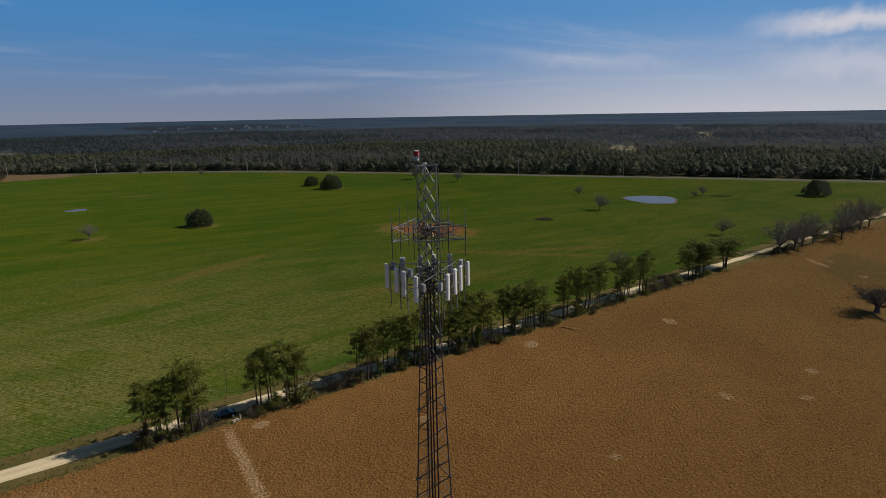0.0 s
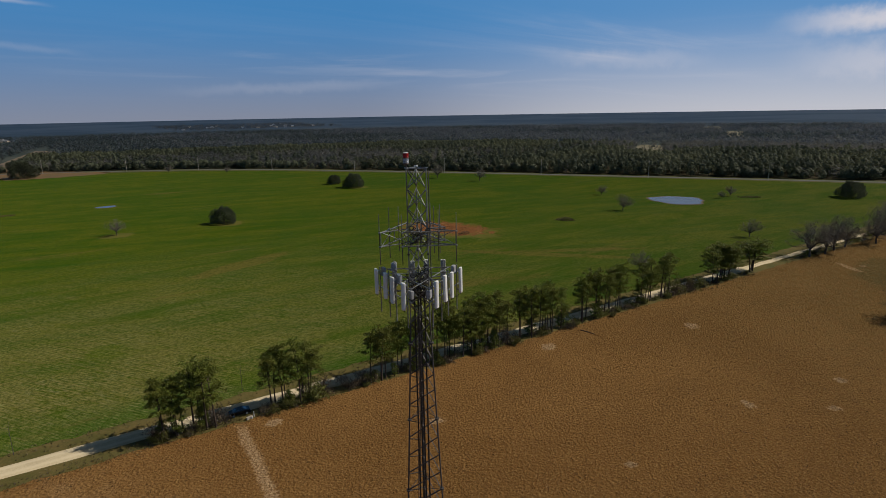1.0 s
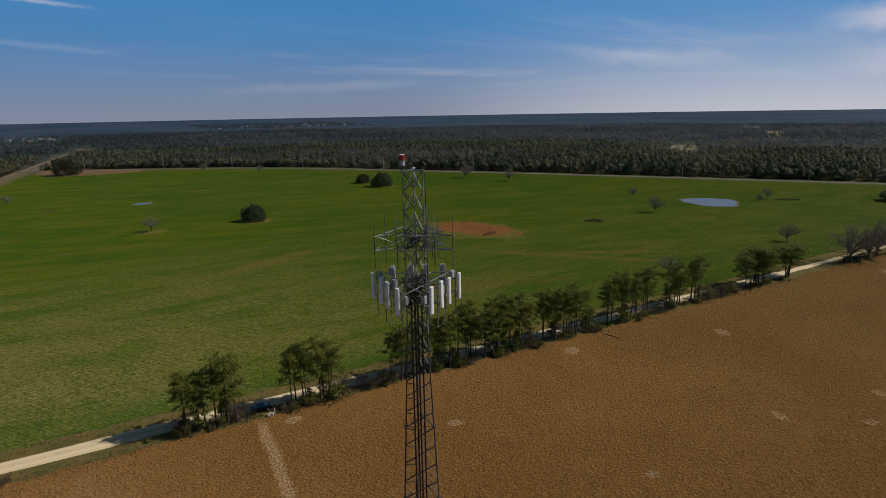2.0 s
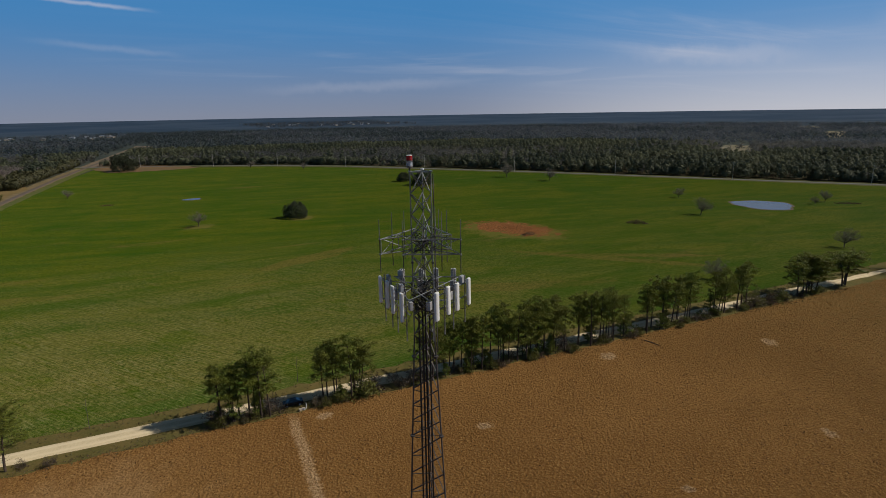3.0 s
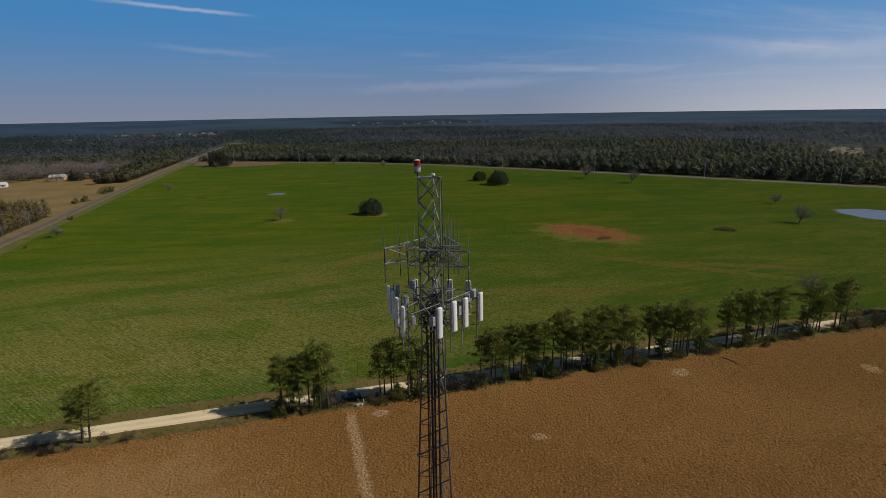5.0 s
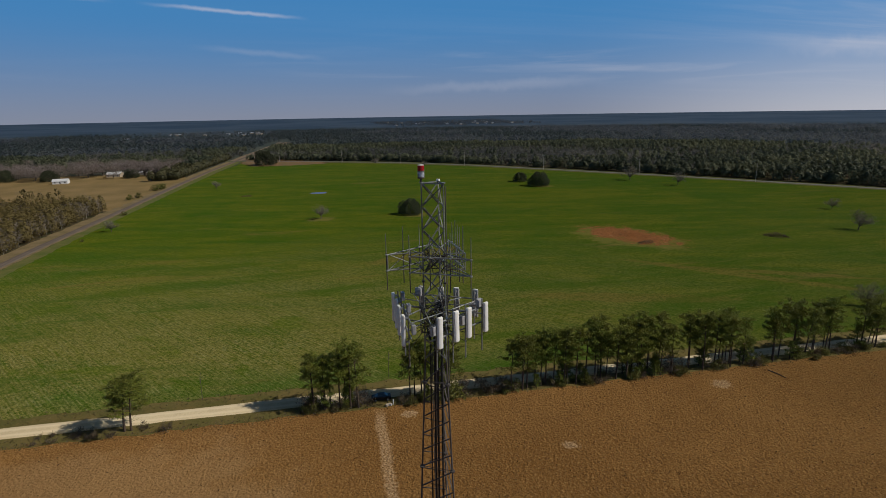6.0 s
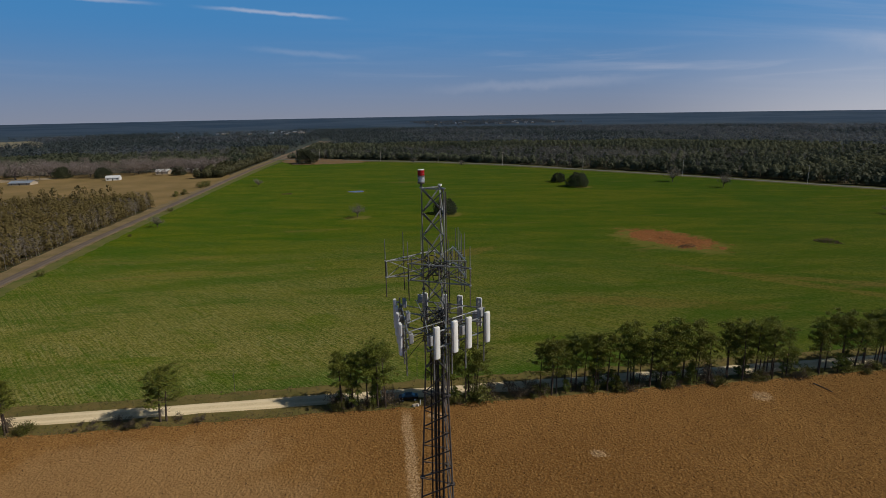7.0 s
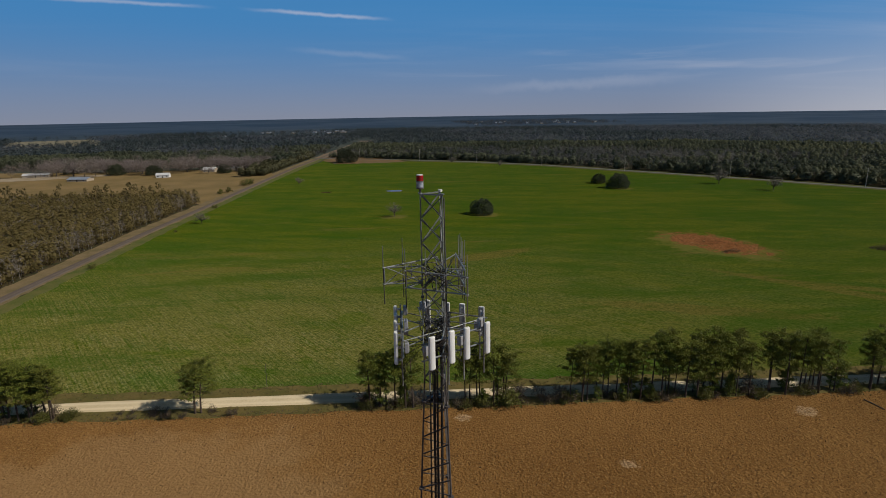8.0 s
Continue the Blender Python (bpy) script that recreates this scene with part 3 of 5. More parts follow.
sheet("road_shoulder", ragged(beside(PAVED, 10) + beside(PAVED, -4.5)[::-1], 4, 0.8, 14), 0.02, SHOULDER, "dry tan shoulders of a country road", "shoulder")
sheet("grass_verge", ragged(beside(PAVED, -4.3) + beside(PAVED, -12.5)[::-1], 4, 0.6, 17), 0.024, mottled("olive_verge", (0.135, 0.125, 0.040), (0.080, 0.102, 0.022), 7, 0.7, 0.9, relief=0.1, shine=0.1), "olive grass verge of a country road", "verge")
ribbon("paved_road", PAVED, 5.4, 0.13, TARMAC, "grey tarmac country road", 0.08, 0.05, 5)
sheet("highway_shoulder", ragged(beside(FAR_ROAD, 10) + beside(FAR_ROAD, -16)[::-1], 5, 1.0, 15), 0.025, mottled("highway_verge", (0.100, 0.092, 0.036), (0.060, 0.070, 0.022), 8, 0.8, 0.9, shine=0.1), "dry olive shoulders of a highway along the woods", "shoulder")
sheet("cleared_corner", ragged([(-72, 800), (-50, 738), (-25, 733), (10, 735), (38, 740), (48, 752), (20, 790), (-30, 850), (-62, 880)], 5, 3.5, 16), 0.05, mottled("orange_clearing", (0.20, 0.105, 0.045), (0.105, 0.085, 0.032), 9, 1.5, 0.95, relief=0.1), "cleared corner of orange soil before the woods", "soil")
ribbon("highway", FAR_ROAD, 6.2, 0.13, lane("pale_tarmac", (0.135, 0.132, 0.132), (0.170, 0.165, 0.162), (0.115, 0.115, 0.118, 0.4), 0.85), "pale grey highway in front of the woods", 0.08, 0.05, 7)
sheet("cleared_strip", ragged(beside(PAVED[7:], 10) + beside(PAVED[7:], -27)[::-1], 6, 2.0, 18), 0.03, mottled("tan_strip", (0.21, 0.150, 0.095), (0.14, 0.105, 0.065), 9, 1.5, 0.95, relief=0.1), "cleared tan strip beside the road through the woods", "soil")
pasture = [(-122, 425), (-114, 540), (-107, 620), (-120, 660), (-200, 700), (-300, 700), (-420, 720), (-560, 740), (-620, 520), (-420, 420), (-300, 424)]
sheet("farmyard", ragged(ellipse(-372, 648, 70, 20, 8, 40, 0.3, 31), 6, 2.0, 32), 0.08, mottled("pale_yard", (0.36, 0.29, 0.20), (0.26, 0.20, 0.125), 14, 1.5, 0.9), "pale trodden yard round the farm sheds", "yard")
sheet("pasture", ragged(pasture, 6, 1.5, 9), 0.04, PASTURE, "dry tan pasture beside the farm", "pasture")


# ponds: a muddy bank and the water in it
for name, cx, cy, a, b, turn in (("pond", 353.5, 221.5, 19.3, 15.4, -55), ("small_pond", 23, 463, 7.4, 4.4, 0)):
    sheet("pond_bank", ellipse(cx, cy, a + 0.09 * a, b + 0.10 * b, turn, 60, 0.24, 24), 0.06, MUD, "brown muddy bank round a field pond", "bank")
    sheet("water", ellipse(cx, cy, a, b, turn, 60, 0.24, 24), 0.10, WATER, "still blue-grey water of a field pond", "pond")

# ---- trees and plants ----
def blades(rng, centres, spread, count, size, flat=0.7, width=0.42):
    """Loose leaf blades, triangles of uneven size, round each centre: arrays of corners and triangles."""
    c = np.repeat(np.asarray(centres, dtype=float), count, axis=0)
    total = len(c)
    spread = np.repeat(np.broadcast_to(np.asarray(spread, dtype=float), (len(centres),)), count)
    offs = rng.normal(size=(total, 3))
    offs /= np.linalg.norm(offs, axis=1, keepdims=True) + 1e-9
    offs *= (rng.random((total, 1)) ** 0.45) * spread[:, None]
    offs[:, 2] *= flat
    p = c + offs
    d = rng.normal(size=(total, 3)) * 0.8 + offs / (spread[:, None] + 1e-6)
    d /= np.linalg.norm(d, axis=1, keepdims=True) + 1e-9
    e = np.cross(d, rng.normal(size=(total, 3)))
    e /= np.linalg.norm(e, axis=1, keepdims=True) + 1e-9
    s = size * (0.6 + 0.8 * rng.random((total, 1)))
    v = np.stack([p - e * s * width, p + e * s * width, p + d * s * 1.3], axis=1).reshape(-1, 3)
    return v, np.arange(total * 3).reshape(-1, 3)


def limb_path(rng, start, way, length, steps, bend):
    pts, d = [Vector(start)], Vector(way).normalized()
    for _ in range(steps):
        d = (d + Vector(rng.normal(size=3)) * bend).normalized()
        pts.append(pts[-1] + d * (length / steps))
    return pts


def add_limb(v, f, pts, r0, r1, sides):
    k = len(pts) - 1
    for i in range(k):
        tube(v, f, pts[i], pts[i + 1], r0 + (r1 - r0) * i / k, r0 + (r1 - r0) * (i + 1) / k, sides, i == k - 1)


def pine_meshes(seed, height, bare, wide, dense):
    """Meshes of a tall pine: a bare tapered trunk with stubs, limbs, and a ragged crown of needle tufts."""
    rng = np.random.default_rng(seed)
    v, f = [], []
    lean = Vector((rng.normal() * 0.5, rng.normal() * 0.5, height))
    trunk = [Vector((lean.x * k * k + math.sin(k * 5 + seed) * 0.12 * k, lean.y * k * k, height * k)) for k in np.linspace(0, 1, 9)]
    for p in trunk[:1]:
        p.z = -0.2
    add_limb(v, f, trunk, 0.21, 0.035, 7)
    limbs_v, limbs_f, tufts, sizes = [], [], [], []
    count = int(dense * 20)
    for i in range(count):
        k = bare + (1 - bare) * ((i + rng.random()) / count) ** 0.85
        a = i * 2.4 + rng.normal() * 0.5
        grow = (k - bare) / (1 - bare)
        reach = wide * (0.30 + 0.95 * math.sin(min(1, grow * 1.1 + 0.2) * math.pi * 0.86) ** 0.8) * (0.45 + 0.7 * rng.random())
        j = min(7, int(k * 8))
        base = trunk[j].lerp(trunk[j + 1], k * 8 - j)
        way = Vector((math.cos(a), math.sin(a), 0.12 + 0.5 * grow + rng.normal() * 0.12))
        pts = limb_path(rng, base, way, reach, 3, 0.16)
        add_limb(limbs_v, limbs_f, pts, 0.05 * (1.3 - grow), 0.015, 4)
        big = 0.75 + 0.5 * rng.random()
        # a flat, dense pad of tufts at the limb's end, a thinner one half-way
        for q in range(8):
            pad = pts[3] if q < 6 else pts[2]
            e = pad + Vector((rng.normal() * 0.50 * big, rng.normal() * 0.50 * big, rng.normal() * 0.16 + 0.1))
            tufts.append(tuple(e))
            sizes.append((0.34 + 0.28 * rng.random()) * big)
    for _ in range(5):
        tufts.append(tuple(trunk[-1] + Vector(rng.normal(size=3)) * 0.4))
        sizes.append(0.55)
    for _ in range(4):
        k = bare * (0.45 + 0.5 * rng.random())
        a = rng.random() * 6.28
        p = trunk[0].lerp(trunk[-1], k)
        add_limb(limbs_v, limbs_f, limb_path(rng, p, (math.cos(a), math.sin(a), 0.1), 0.5 + rng.random(), 2, 0.2), 0.035, 0.01, 3)
    bv, bt = blades(rng, tufts, sizes, 20, 0.215, 0.68, 0.42)
    return (mesh_of("trunk", v, f, BARK, smooth=True), mesh_of("branchwork", limbs_v, limbs_f, BARK), fast_mesh("crown", bv, bt, NEEDLES))


def tree_thing(name, meshes, m, label, group=""):
    ob = thing(name, m, label, "tree", group)
    part("trunk", meshes[0], ob)
    if meshes[1] is not None:
        part("branchwork", meshes[1], ob)["kind"] = "stuff"
    if len(meshes) > 2:
        part("crown", meshes[2], ob)["kind"] = "stuff"
    return ob


PINES = [tree_thing("pine_tree", pine_meshes(11 + i, 15.5, bare, wide, dense), pose(0, 0, 0), "tall pine with a bare trunk and a ragged green crown", "pines along the dirt road")
         for i, (bare, wide, dense) in enumerate(((0.40, 2.5, 1.2), (0.47, 2.1, 1.0), (0.34, 2.8, 1.35), (0.50, 2.2, 1.0), (0.43, 2.4, 1.1)))]
# x along the road, height
LINE = [(-82, 14), (-78, 15), (-75, 14), (-72, 13), (-69.5, 14.5), (-66.5, 15), (-64.9, 14), (-62, 14), (-60, 13), (-57.8, 12.5), (-27.2, 14), (-25.9, 12.6),
        (11.2, 13), (13.6, 14), (15.1, 13), (17.1, 16), (19.4, 16.5), (21.1, 15.5), (32.8, 13.8), (34, 15), (35.5, 15.8), (39.1, 16.4), (41.5, 14.8),
        (56.5, 14), (59.1, 15.2), (60.5, 14), (64, 15), (67.3, 15.3), (69.6, 15.6), (72.5, 14.8), (75.5, 16.5), (77.6, 16), (79.5, 16.8), (83, 15.5), (85.8, 17), (87.5, 16.4), (89.8, 17.4), (92.0, 16), (94.8, 16.5), (97.5, 13.5),
        (103.4, 15.5), (106, 16), (110.1, 16), (112.8, 15.4), (114.9, 15.8), (118, 13.5), (127, 15), (129, 16), (133.2, 16.4), (136.9, 15), (143.7, 16.5), (146, 14),
        (154.9, 14.8), (159.6, 15.5), (166.9, 15.8), (170, 16.2), (194.4, 13), (197, 14), (199.2, 14.4), (202, 14), (204.1, 13), (220.8, 13.5), (219.4, 12.6), (222.3, 12.9)]
# younger and hidden pines between them, along each clump
rng_fill = random.Random(177)
for lo, hi, count in ((-84, -57, 5), (10, 22, 4), (32, 42, 3), (56, 98, 12), (102, 121, 5), (126, 147, 5), (153, 171, 4), (193, 205, 3)):
    LINE += [(rng_fill.uniform(lo, hi), rng_fill.uniform(11.5, 15)) for _ in range(count)]
rng_line = random.Random(77)
used = set()
for i, (x, h) in enumerate(LINE):
    k = 2 if -30 < x < -20 or x > 190 else (i * 2 + i // 5) % 5
    m = pose(x, tree_y(x) + rng_line.uniform(-1.2, 0.9), 0, 0, 0, rng_line.uniform(0, 360)) @ Matrix.Diagonal((h / 15.5 * rng_line.uniform(0.9, 1.1) * (1.4 if -30 < x < -20 else 1.25 if x < -50 else 1.9 if x > 215 else 1.5 if x > 190 else 1.0), h / 15.5 * rng_line.uniform(0.9, 1.1) * (1.35 if -30 < x < -20 else 1.2 if x < -50 else 1.8 if x > 215 else 1.4 if x > 190 else 1.0), h / 15.5 * 0.90, 1))
    if k not in used:
        used.add(k)
        PINES[k].matrix_basis = m
    else:
        ob = copy_thing(PINES[k], pose(0, 0, 0))
        ob.matrix_basis = m


YOUNG = tree_thing("pine_tree", pine_meshes(29, 7, 0.14, 1.5, 0.75), pose(14, tree_y(14), 0), "scraggy young pine under the tall ones", "young pines along the dirt road")
for lo, hi, count in ((-84, -58, 5), (11, 21, 3), (33, 42, 2), (57, 98, 13), (103, 120, 4), (127, 147, 3), (154, 171, 2)):
    for _ in range(count):
        x, k = rng_line.uniform(lo, hi), rng_line.uniform(0.45, 0.9)
        copy_thing(YOUNG, pose(0, 0, 0)).matrix_basis = pose(x, tree_y(x) + rng_line.uniform(-1.0, 1.4), 0, 0, 0, rng_line.uniform(0, 360)) @ Matrix.Diagonal((k, k, k, 1))


def oak_meshes(seed, height, radius, count=640, leaf=0.27, mats=(GREY_BARK, OAK_LEAVES)):
    """A broad evergreen tree: short stout trunk, spreading limbs, a dense dome of leaf clumps down to near the ground."""
    rng = np.random.default_rng(seed)
    v, f, lv, lf, tufts = [], [], [], [], []
    add_limb(v, f, limb_path(rng, (0, 0, -0.2), (0, 0, 1), height * 0.35, 3, 0.06), 0.5, 0.32, 8)
    for i in range(11):
        a = 6.28 * i / 11 + rng.normal() * 0.2
        pts = limb_path(rng, (0, 0, height * (0.16 + 0.16 * rng.random())), (math.cos(a), math.sin(a), 0.35 + rng.random() * 0.9), radius * 0.85, 4, 0.18)
        add_limb(lv, lf, pts, 0.2, 0.04, 5)
    ph = rng.random(3) * 6.28
    for _ in range(count):
        a, z = rng.random() * 6.28, rng.random() ** 1.15
        lump = 1 + 0.14 * math.sin(3 * a + ph[0] + 2 * z) + 0.15 * math.sin(6 * a + ph[1] + 5 * z)
        r = radius * lump * math.sqrt(max(0, 1 - (z * 0.97) ** 2.2)) * (0.60 + 0.42 * rng.random() ** 0.4)
        tufts.append((r * math.cos(a), r * math.sin(a), height * (0.09 + 0.85 * z) * (1 + 0.09 * math.sin(4 * a + ph[2]) + 0.06 * math.sin(9 * a))))
    bv, bt = blades(rng, tufts, 0.75 + 0.35 * rng.random(count), 30, leaf, 0.8)
    return (mesh_of("trunk", v, f, mats[0], smooth=True), mesh_of("branchwork", lv, lf, mats[0]), fast_mesh("crown", bv, bt, mats[1]))


OAK = oak_meshes(5, 9.6, 6.9)
for x, y, s, turn in ((77, 343, 1.0, 0), (209, 439, 1.22, 100), (204.5, 472, 0.85, 200), (453, 152, 1.15, 40), (-36.5, 754, 1.8, 300)):
    tree_thing("oak_tree", OAK, pose(x, y, 0, 0, 0, turn) @ Matrix.Diagonal((s, s, s, 1)), "broad dark evergreen oak alone in the green field", "oaks in the field")


def bare_meshes(seed, height, wide, mat=GREY_BARK, twig=GREY_BARK, stout=1.0):
    """A leafless tree: a short trunk, limbs fanning up and out, forking down to sprays of fine twigs."""
    rng = np.random.default_rng(seed)
    v, f, lv, lf, ends = [], [], [], [], []
    trunk = limb_path(rng, (0, 0, -0.2), (0, 0, 1), height * 0.2, 3, 0.06)
    add_limb(v, f, trunk, 0.28 * stout, 0.2 * stout, 7)

    def fork(p, d, length, r, level):
        kids = 7 if level == 1 else 3 if level < 3 else 2
        for q in range(kids):
            turn = (2.4 if level == 1 else 2.1) * q + rng.random() * (0.7 if level == 1 else 1.4)
            away = Vector((math.cos(turn), math.sin(turn), 0.15))
            if level == 1:
                d = Vector((0, 0, (0.15, 0.9, 0.45, 1.4, 0.3, 0.7, 2.2)[q]))
            way = (d * 1.0 + away * wide * (0.58 + 0.35 * rng.random()) + Vector((0, 0, 0.12))).normalized()
            pts = limb_path(rng, p, way, length * (0.8 + 0.45 * rng.random()), 2 if level > 3 else 3, 0.20)
            add_limb(lv, lf, pts, max(r, 0.026), max(r * 0.62, 0.02), 5 if level < 2 else 3)
            ends.extend([tuple(pts[-1]), tuple(pts[-2])] if level > 2 else [tuple(pts[-1])])
            if level < 4 or (level < 5 and q == 0):
                fork(pts[-1], (pts[-1] - pts[-2]).normalized(), length * 0.78, r * 0.56, level + 1)
                if level < 4:
                    fork(pts[1], (pts[2] - pts[1]).normalized(), length * 0.5, r * 0.45, level + 2)

    fork(trunk[-1], Vector((0, 0, 1)), height * 0.23, 0.15 * stout, 1)
    ends = np.array([p for p in ends if p[2] > height * 0.28])
    tv, tt = blades(rng, ends, 0.6, 4, 0.62, 0.9, 0.024)
    work = np.array([tuple(p) for p in lv])
    tris = np.array([t for q in lf for t in ([q[:3]] + ([(q[0], q[2], q[3])] if len(q) > 3 else []))])
    data = fast_mesh("branchwork", np.concatenate([work, tv]), np.concatenate([tris, tt + len(work)]), [mat, twig], np.r_[np.zeros(len(tris)), np.ones(len(tt))])
    return (mesh_of("trunk", v, f, mat, smooth=True), data)


TWIGS = mottled("grey_twigs", (0.27, 0.235, 0.185), (0.19, 0.165, 0.135), 1.5, 0.2, 0.9, shine=0.1)
BARES = [bare_meshes(31, 10, 1.0, GREY_BARK, TWIGS), bare_meshes(32, 10, 1.25, GREY_BARK, TWIGS), bare_meshes(33, 10, 1.1, GREY_BARK, TWIGS)]
OLD_BARE = bare_meshes(36, 8, 1.9, GREY_BARK, GREY_BARK, 1.9)
BARE_AT = [(20.8, 345.5, 0.85, 0), (291.9, 219.7, 1.0, 1), (334, 271.6, 0.7, 2), (396.5, 207, 0.75, 1), (278.3, 133.3, 0.85, 0), (187.4, 130.8, 0.75, 2), (-65, 523, 0.7, 1), (-97, 345, 0.7, 2),
           (300, 443, 1.25, 0), (318, 400, 1.1, 1), (261, 99, 1.45, 0), (271, 97, 1.3, 2), (281, 97.5, 1.5, 1), (292, 97, 1.3, 0), (309.8, 91, 1.35, 2), (323, 95, 1.5, 1), (343, 93.5, 1.6, 0), (355, 93, 1.4, 2),
           (384, 206, 0.5, 0), (100, 700, 0.8, 0), (150, 640, 0.8, 2)]
rng_bare = random.Random(5)
for x, y, s, k in BARE_AT:
    tree_thing("bare_tree", BARES[k], pose(x, y, 0, 0, 0, rng_bare.uniform(0, 360)) @ Matrix.Diagonal((s * 1.12, s * 1.12, s * 1.25, 1)), "leafless grey tree with many fine twigs", "bare trees")


tree_thing("bare_tree", OLD_BARE, pose(206.5, 48.6, 0, 0, 0, 40) @ Matrix.Diagonal((1.7, 1.7, 1.5, 1)), "gnarled dark spreading leafless tree in the weed field", "bare trees")


def shrub_meshes(seed, dry):
    rng = np.random.default_rng(seed)
    v, f, tufts = [], [], []
    for i in range(9):
        a = rng.random() * 6.28
        pts = limb_path(rng, (0.15 * math.cos(a), 0.15 * math.sin(a), -0.05), (math.cos(a) * 0.7, math.sin(a) * 0.7, 1), 1.5 + rng.random(), 3, 0.2)
        add_limb(v, f, pts, 0.04, 0.012, 4)
        for q in range(5):
            tufts.append(tuple(pts[1].lerp(pts[3], rng.random()) + Vector(rng.normal(size=3)) * 0.4))
    bv, bt = blades(rng, tufts, 0.55, 20 if dry else 26, 0.14 if dry else 0.17)
    bv[:, 2] = np.maximum(bv[:, 2], 0.02)
    return mesh_of("stems", v, f, GREY_BARK), fast_mesh("leaves", bv, bt, SCRUB if dry else SHRUB_LEAVES)


SHRUBS = [shrub_meshes(50 + i, i % 2 == 1) for i in range(4)]


def shrub(x, y, s, k, turn, tall=1.0):
    ob = thing("shrub", pose(x, y, 0, 0, 0, turn) @ Matrix.Diagonal((s, s, s * tall, 1)), "dry brown bramble under the pines" if k % 2 else "green understorey shrub under the pines", "shrub", "shrubs along the dirt road")
    part("stem_work", SHRUBS[k][0], ob)["kind"] = "stuff"
    part("foliage", SHRUBS[k][1], ob)["kind"] = "stuff"


rng_shrub = random.Random(9)
for lo, hi, count in ((-78, -52, 18), (-44, -18, 14), (8, 24, 10), (31, 58, 20), (58, 100, 22), (100, 150, 22), (150, 215, 34), (255, 360, 26)):
    for _ in range(count):
        x = rng_shrub.uniform(lo, hi)
        far_west = -50 < x < -15
        shrub(x, tree_y(x) + rng_shrub.uniform(-2.0, 1.2), rng_shrub.uniform(0.5, 1.2) * (0.7 if far_west else 1.0), (1, 3, 1, 3 if far_west else 0, 1 if far_west else 0, 3 if far_west else 2)[rng_shrub.randrange(6)], rng_shrub.uniform(0, 360))
for x, s in ((42.6, 2.0), (44.2, 1.7), (50.5, 1.6), (55.5, 1.6), (22.5, 1.7), (175, 1.9), (179, 1.8), (184, 1.9), (188, 1.6), (98.5, 1.8), (172, 1.7), (11, 1.7)):
    shrub(x, tree_y(x), s, 0 if s > 1.85 else 1 if s > 1.65 else 3, rng_shrub.uniform(0, 360))
for x, y, s in ((-123.5, 478, 1.7), (-119.5, 487, 1.8), (-117, 532, 2.0), (-115, 540, 2.1), (-114, 548, 1.7), (-113, 247, 1.0), (-106, 403, 1.1), (-104, 321, 0.6)):
    shrub(x, y, s, 0, rng_shrub.uniform(0, 360), 1.1)


# ---- woods: too many trees to count ----
def far_crown(rng, kind, count):
    """One far tree, 1 high: corners and triangles of its trunk and blades."""
    if kind == "pine":
        z = 0.30 + 0.68 * rng.random(count) ** 0.8
        r = 0.19 * np.sqrt(np.maximum(0.04, 1 - ((z - 0.62) / 0.40) ** 2)) * (0.65 + 0.45 * rng.random(count))
    elif kind == "lanky":
        z = 0.74 + 0.24 * rng.random(count)
        r = 0.16 * np.sqrt(np.maximum(0.04, 1 - ((z - 0.85) / 0.15) ** 2)) * (0.4 + 0.7 * rng.random(count))
    elif kind == "young":
        z = 0.10 + 0.9 * rng.random(count) ** 1.1
        r = 0.30 * (1.10 - z) ** 0.75 * (0.35 + 0.75 * rng.random(count))
    elif kind == "broad":
        z = 0.12 + 0.85 * rng.random(count)
        r = 0.42 * np.sqrt(np.maximum(0.02, 1 - (2 * (z - 0.45)) ** 2)) * (0.75 + 0.3 * rng.random(count))
    else:
        z = 0.3 + 0.68 * rng.random(count)
        r = 0.42 * np.sqrt(np.maximum(0.03, 1 - (2 * (z - 0.55)) ** 2)) * (0.4 + 0.65 * rng.random(count))
    a = rng.random(count) * 6.28
    c = np.stack([r * np.cos(a), r * np.sin(a), z], axis=1)
    if kind == "bare":
        v, t = blades(rng, c, 0.02, 1, 0.115, 1.0, 0.09)
    else:
        # leaf sprays lying along the crown's surface
        mid = {"pine": 0.62, "lanky": 0.8, "young": 0.35, "broad": 0.45}[kind]
        out = np.stack([np.cos(a), np.sin(a), (z - mid) * 3.2], axis=1) + rng.normal(size=(count, 3)) * 0.16
        out /= np.linalg.norm(out, axis=1, keepdims=True)
        e1 = np.cross(out, rng.normal(size=(count, 3)))
        e1 /= np.linalg.norm(e1, axis=1, keepdims=True)
        e2 = np.cross(out, e1)
        s = {"pine": 0.056, "lanky": 0.034, "young": 0.043, "broad": 0.085}[kind] * (0.6 + 0.8 * rng.random((count, 1)))
        v = np.stack([c - e1 * s - e2 * s * 0.6, c + e1 * s - e2 * s * 0.6, c + e2 * s * 1.2], axis=1).reshape(-1, 3)
        t = np.arange(count * 3).reshape(-1, 3)
    w = 0.012
    tv = np.array([(-w, -w, 0), (w, -w, 0), (0, w, 0), (0, 0, 0.9)])
    tt = np.array([(0, 1, 3), (1, 2, 3), (2, 0, 3)])
    return np.concatenate([v, tv]), np.concatenate([t, tt + len(v)]), np.r_[np.zeros(len(t)), np.ones(3)]


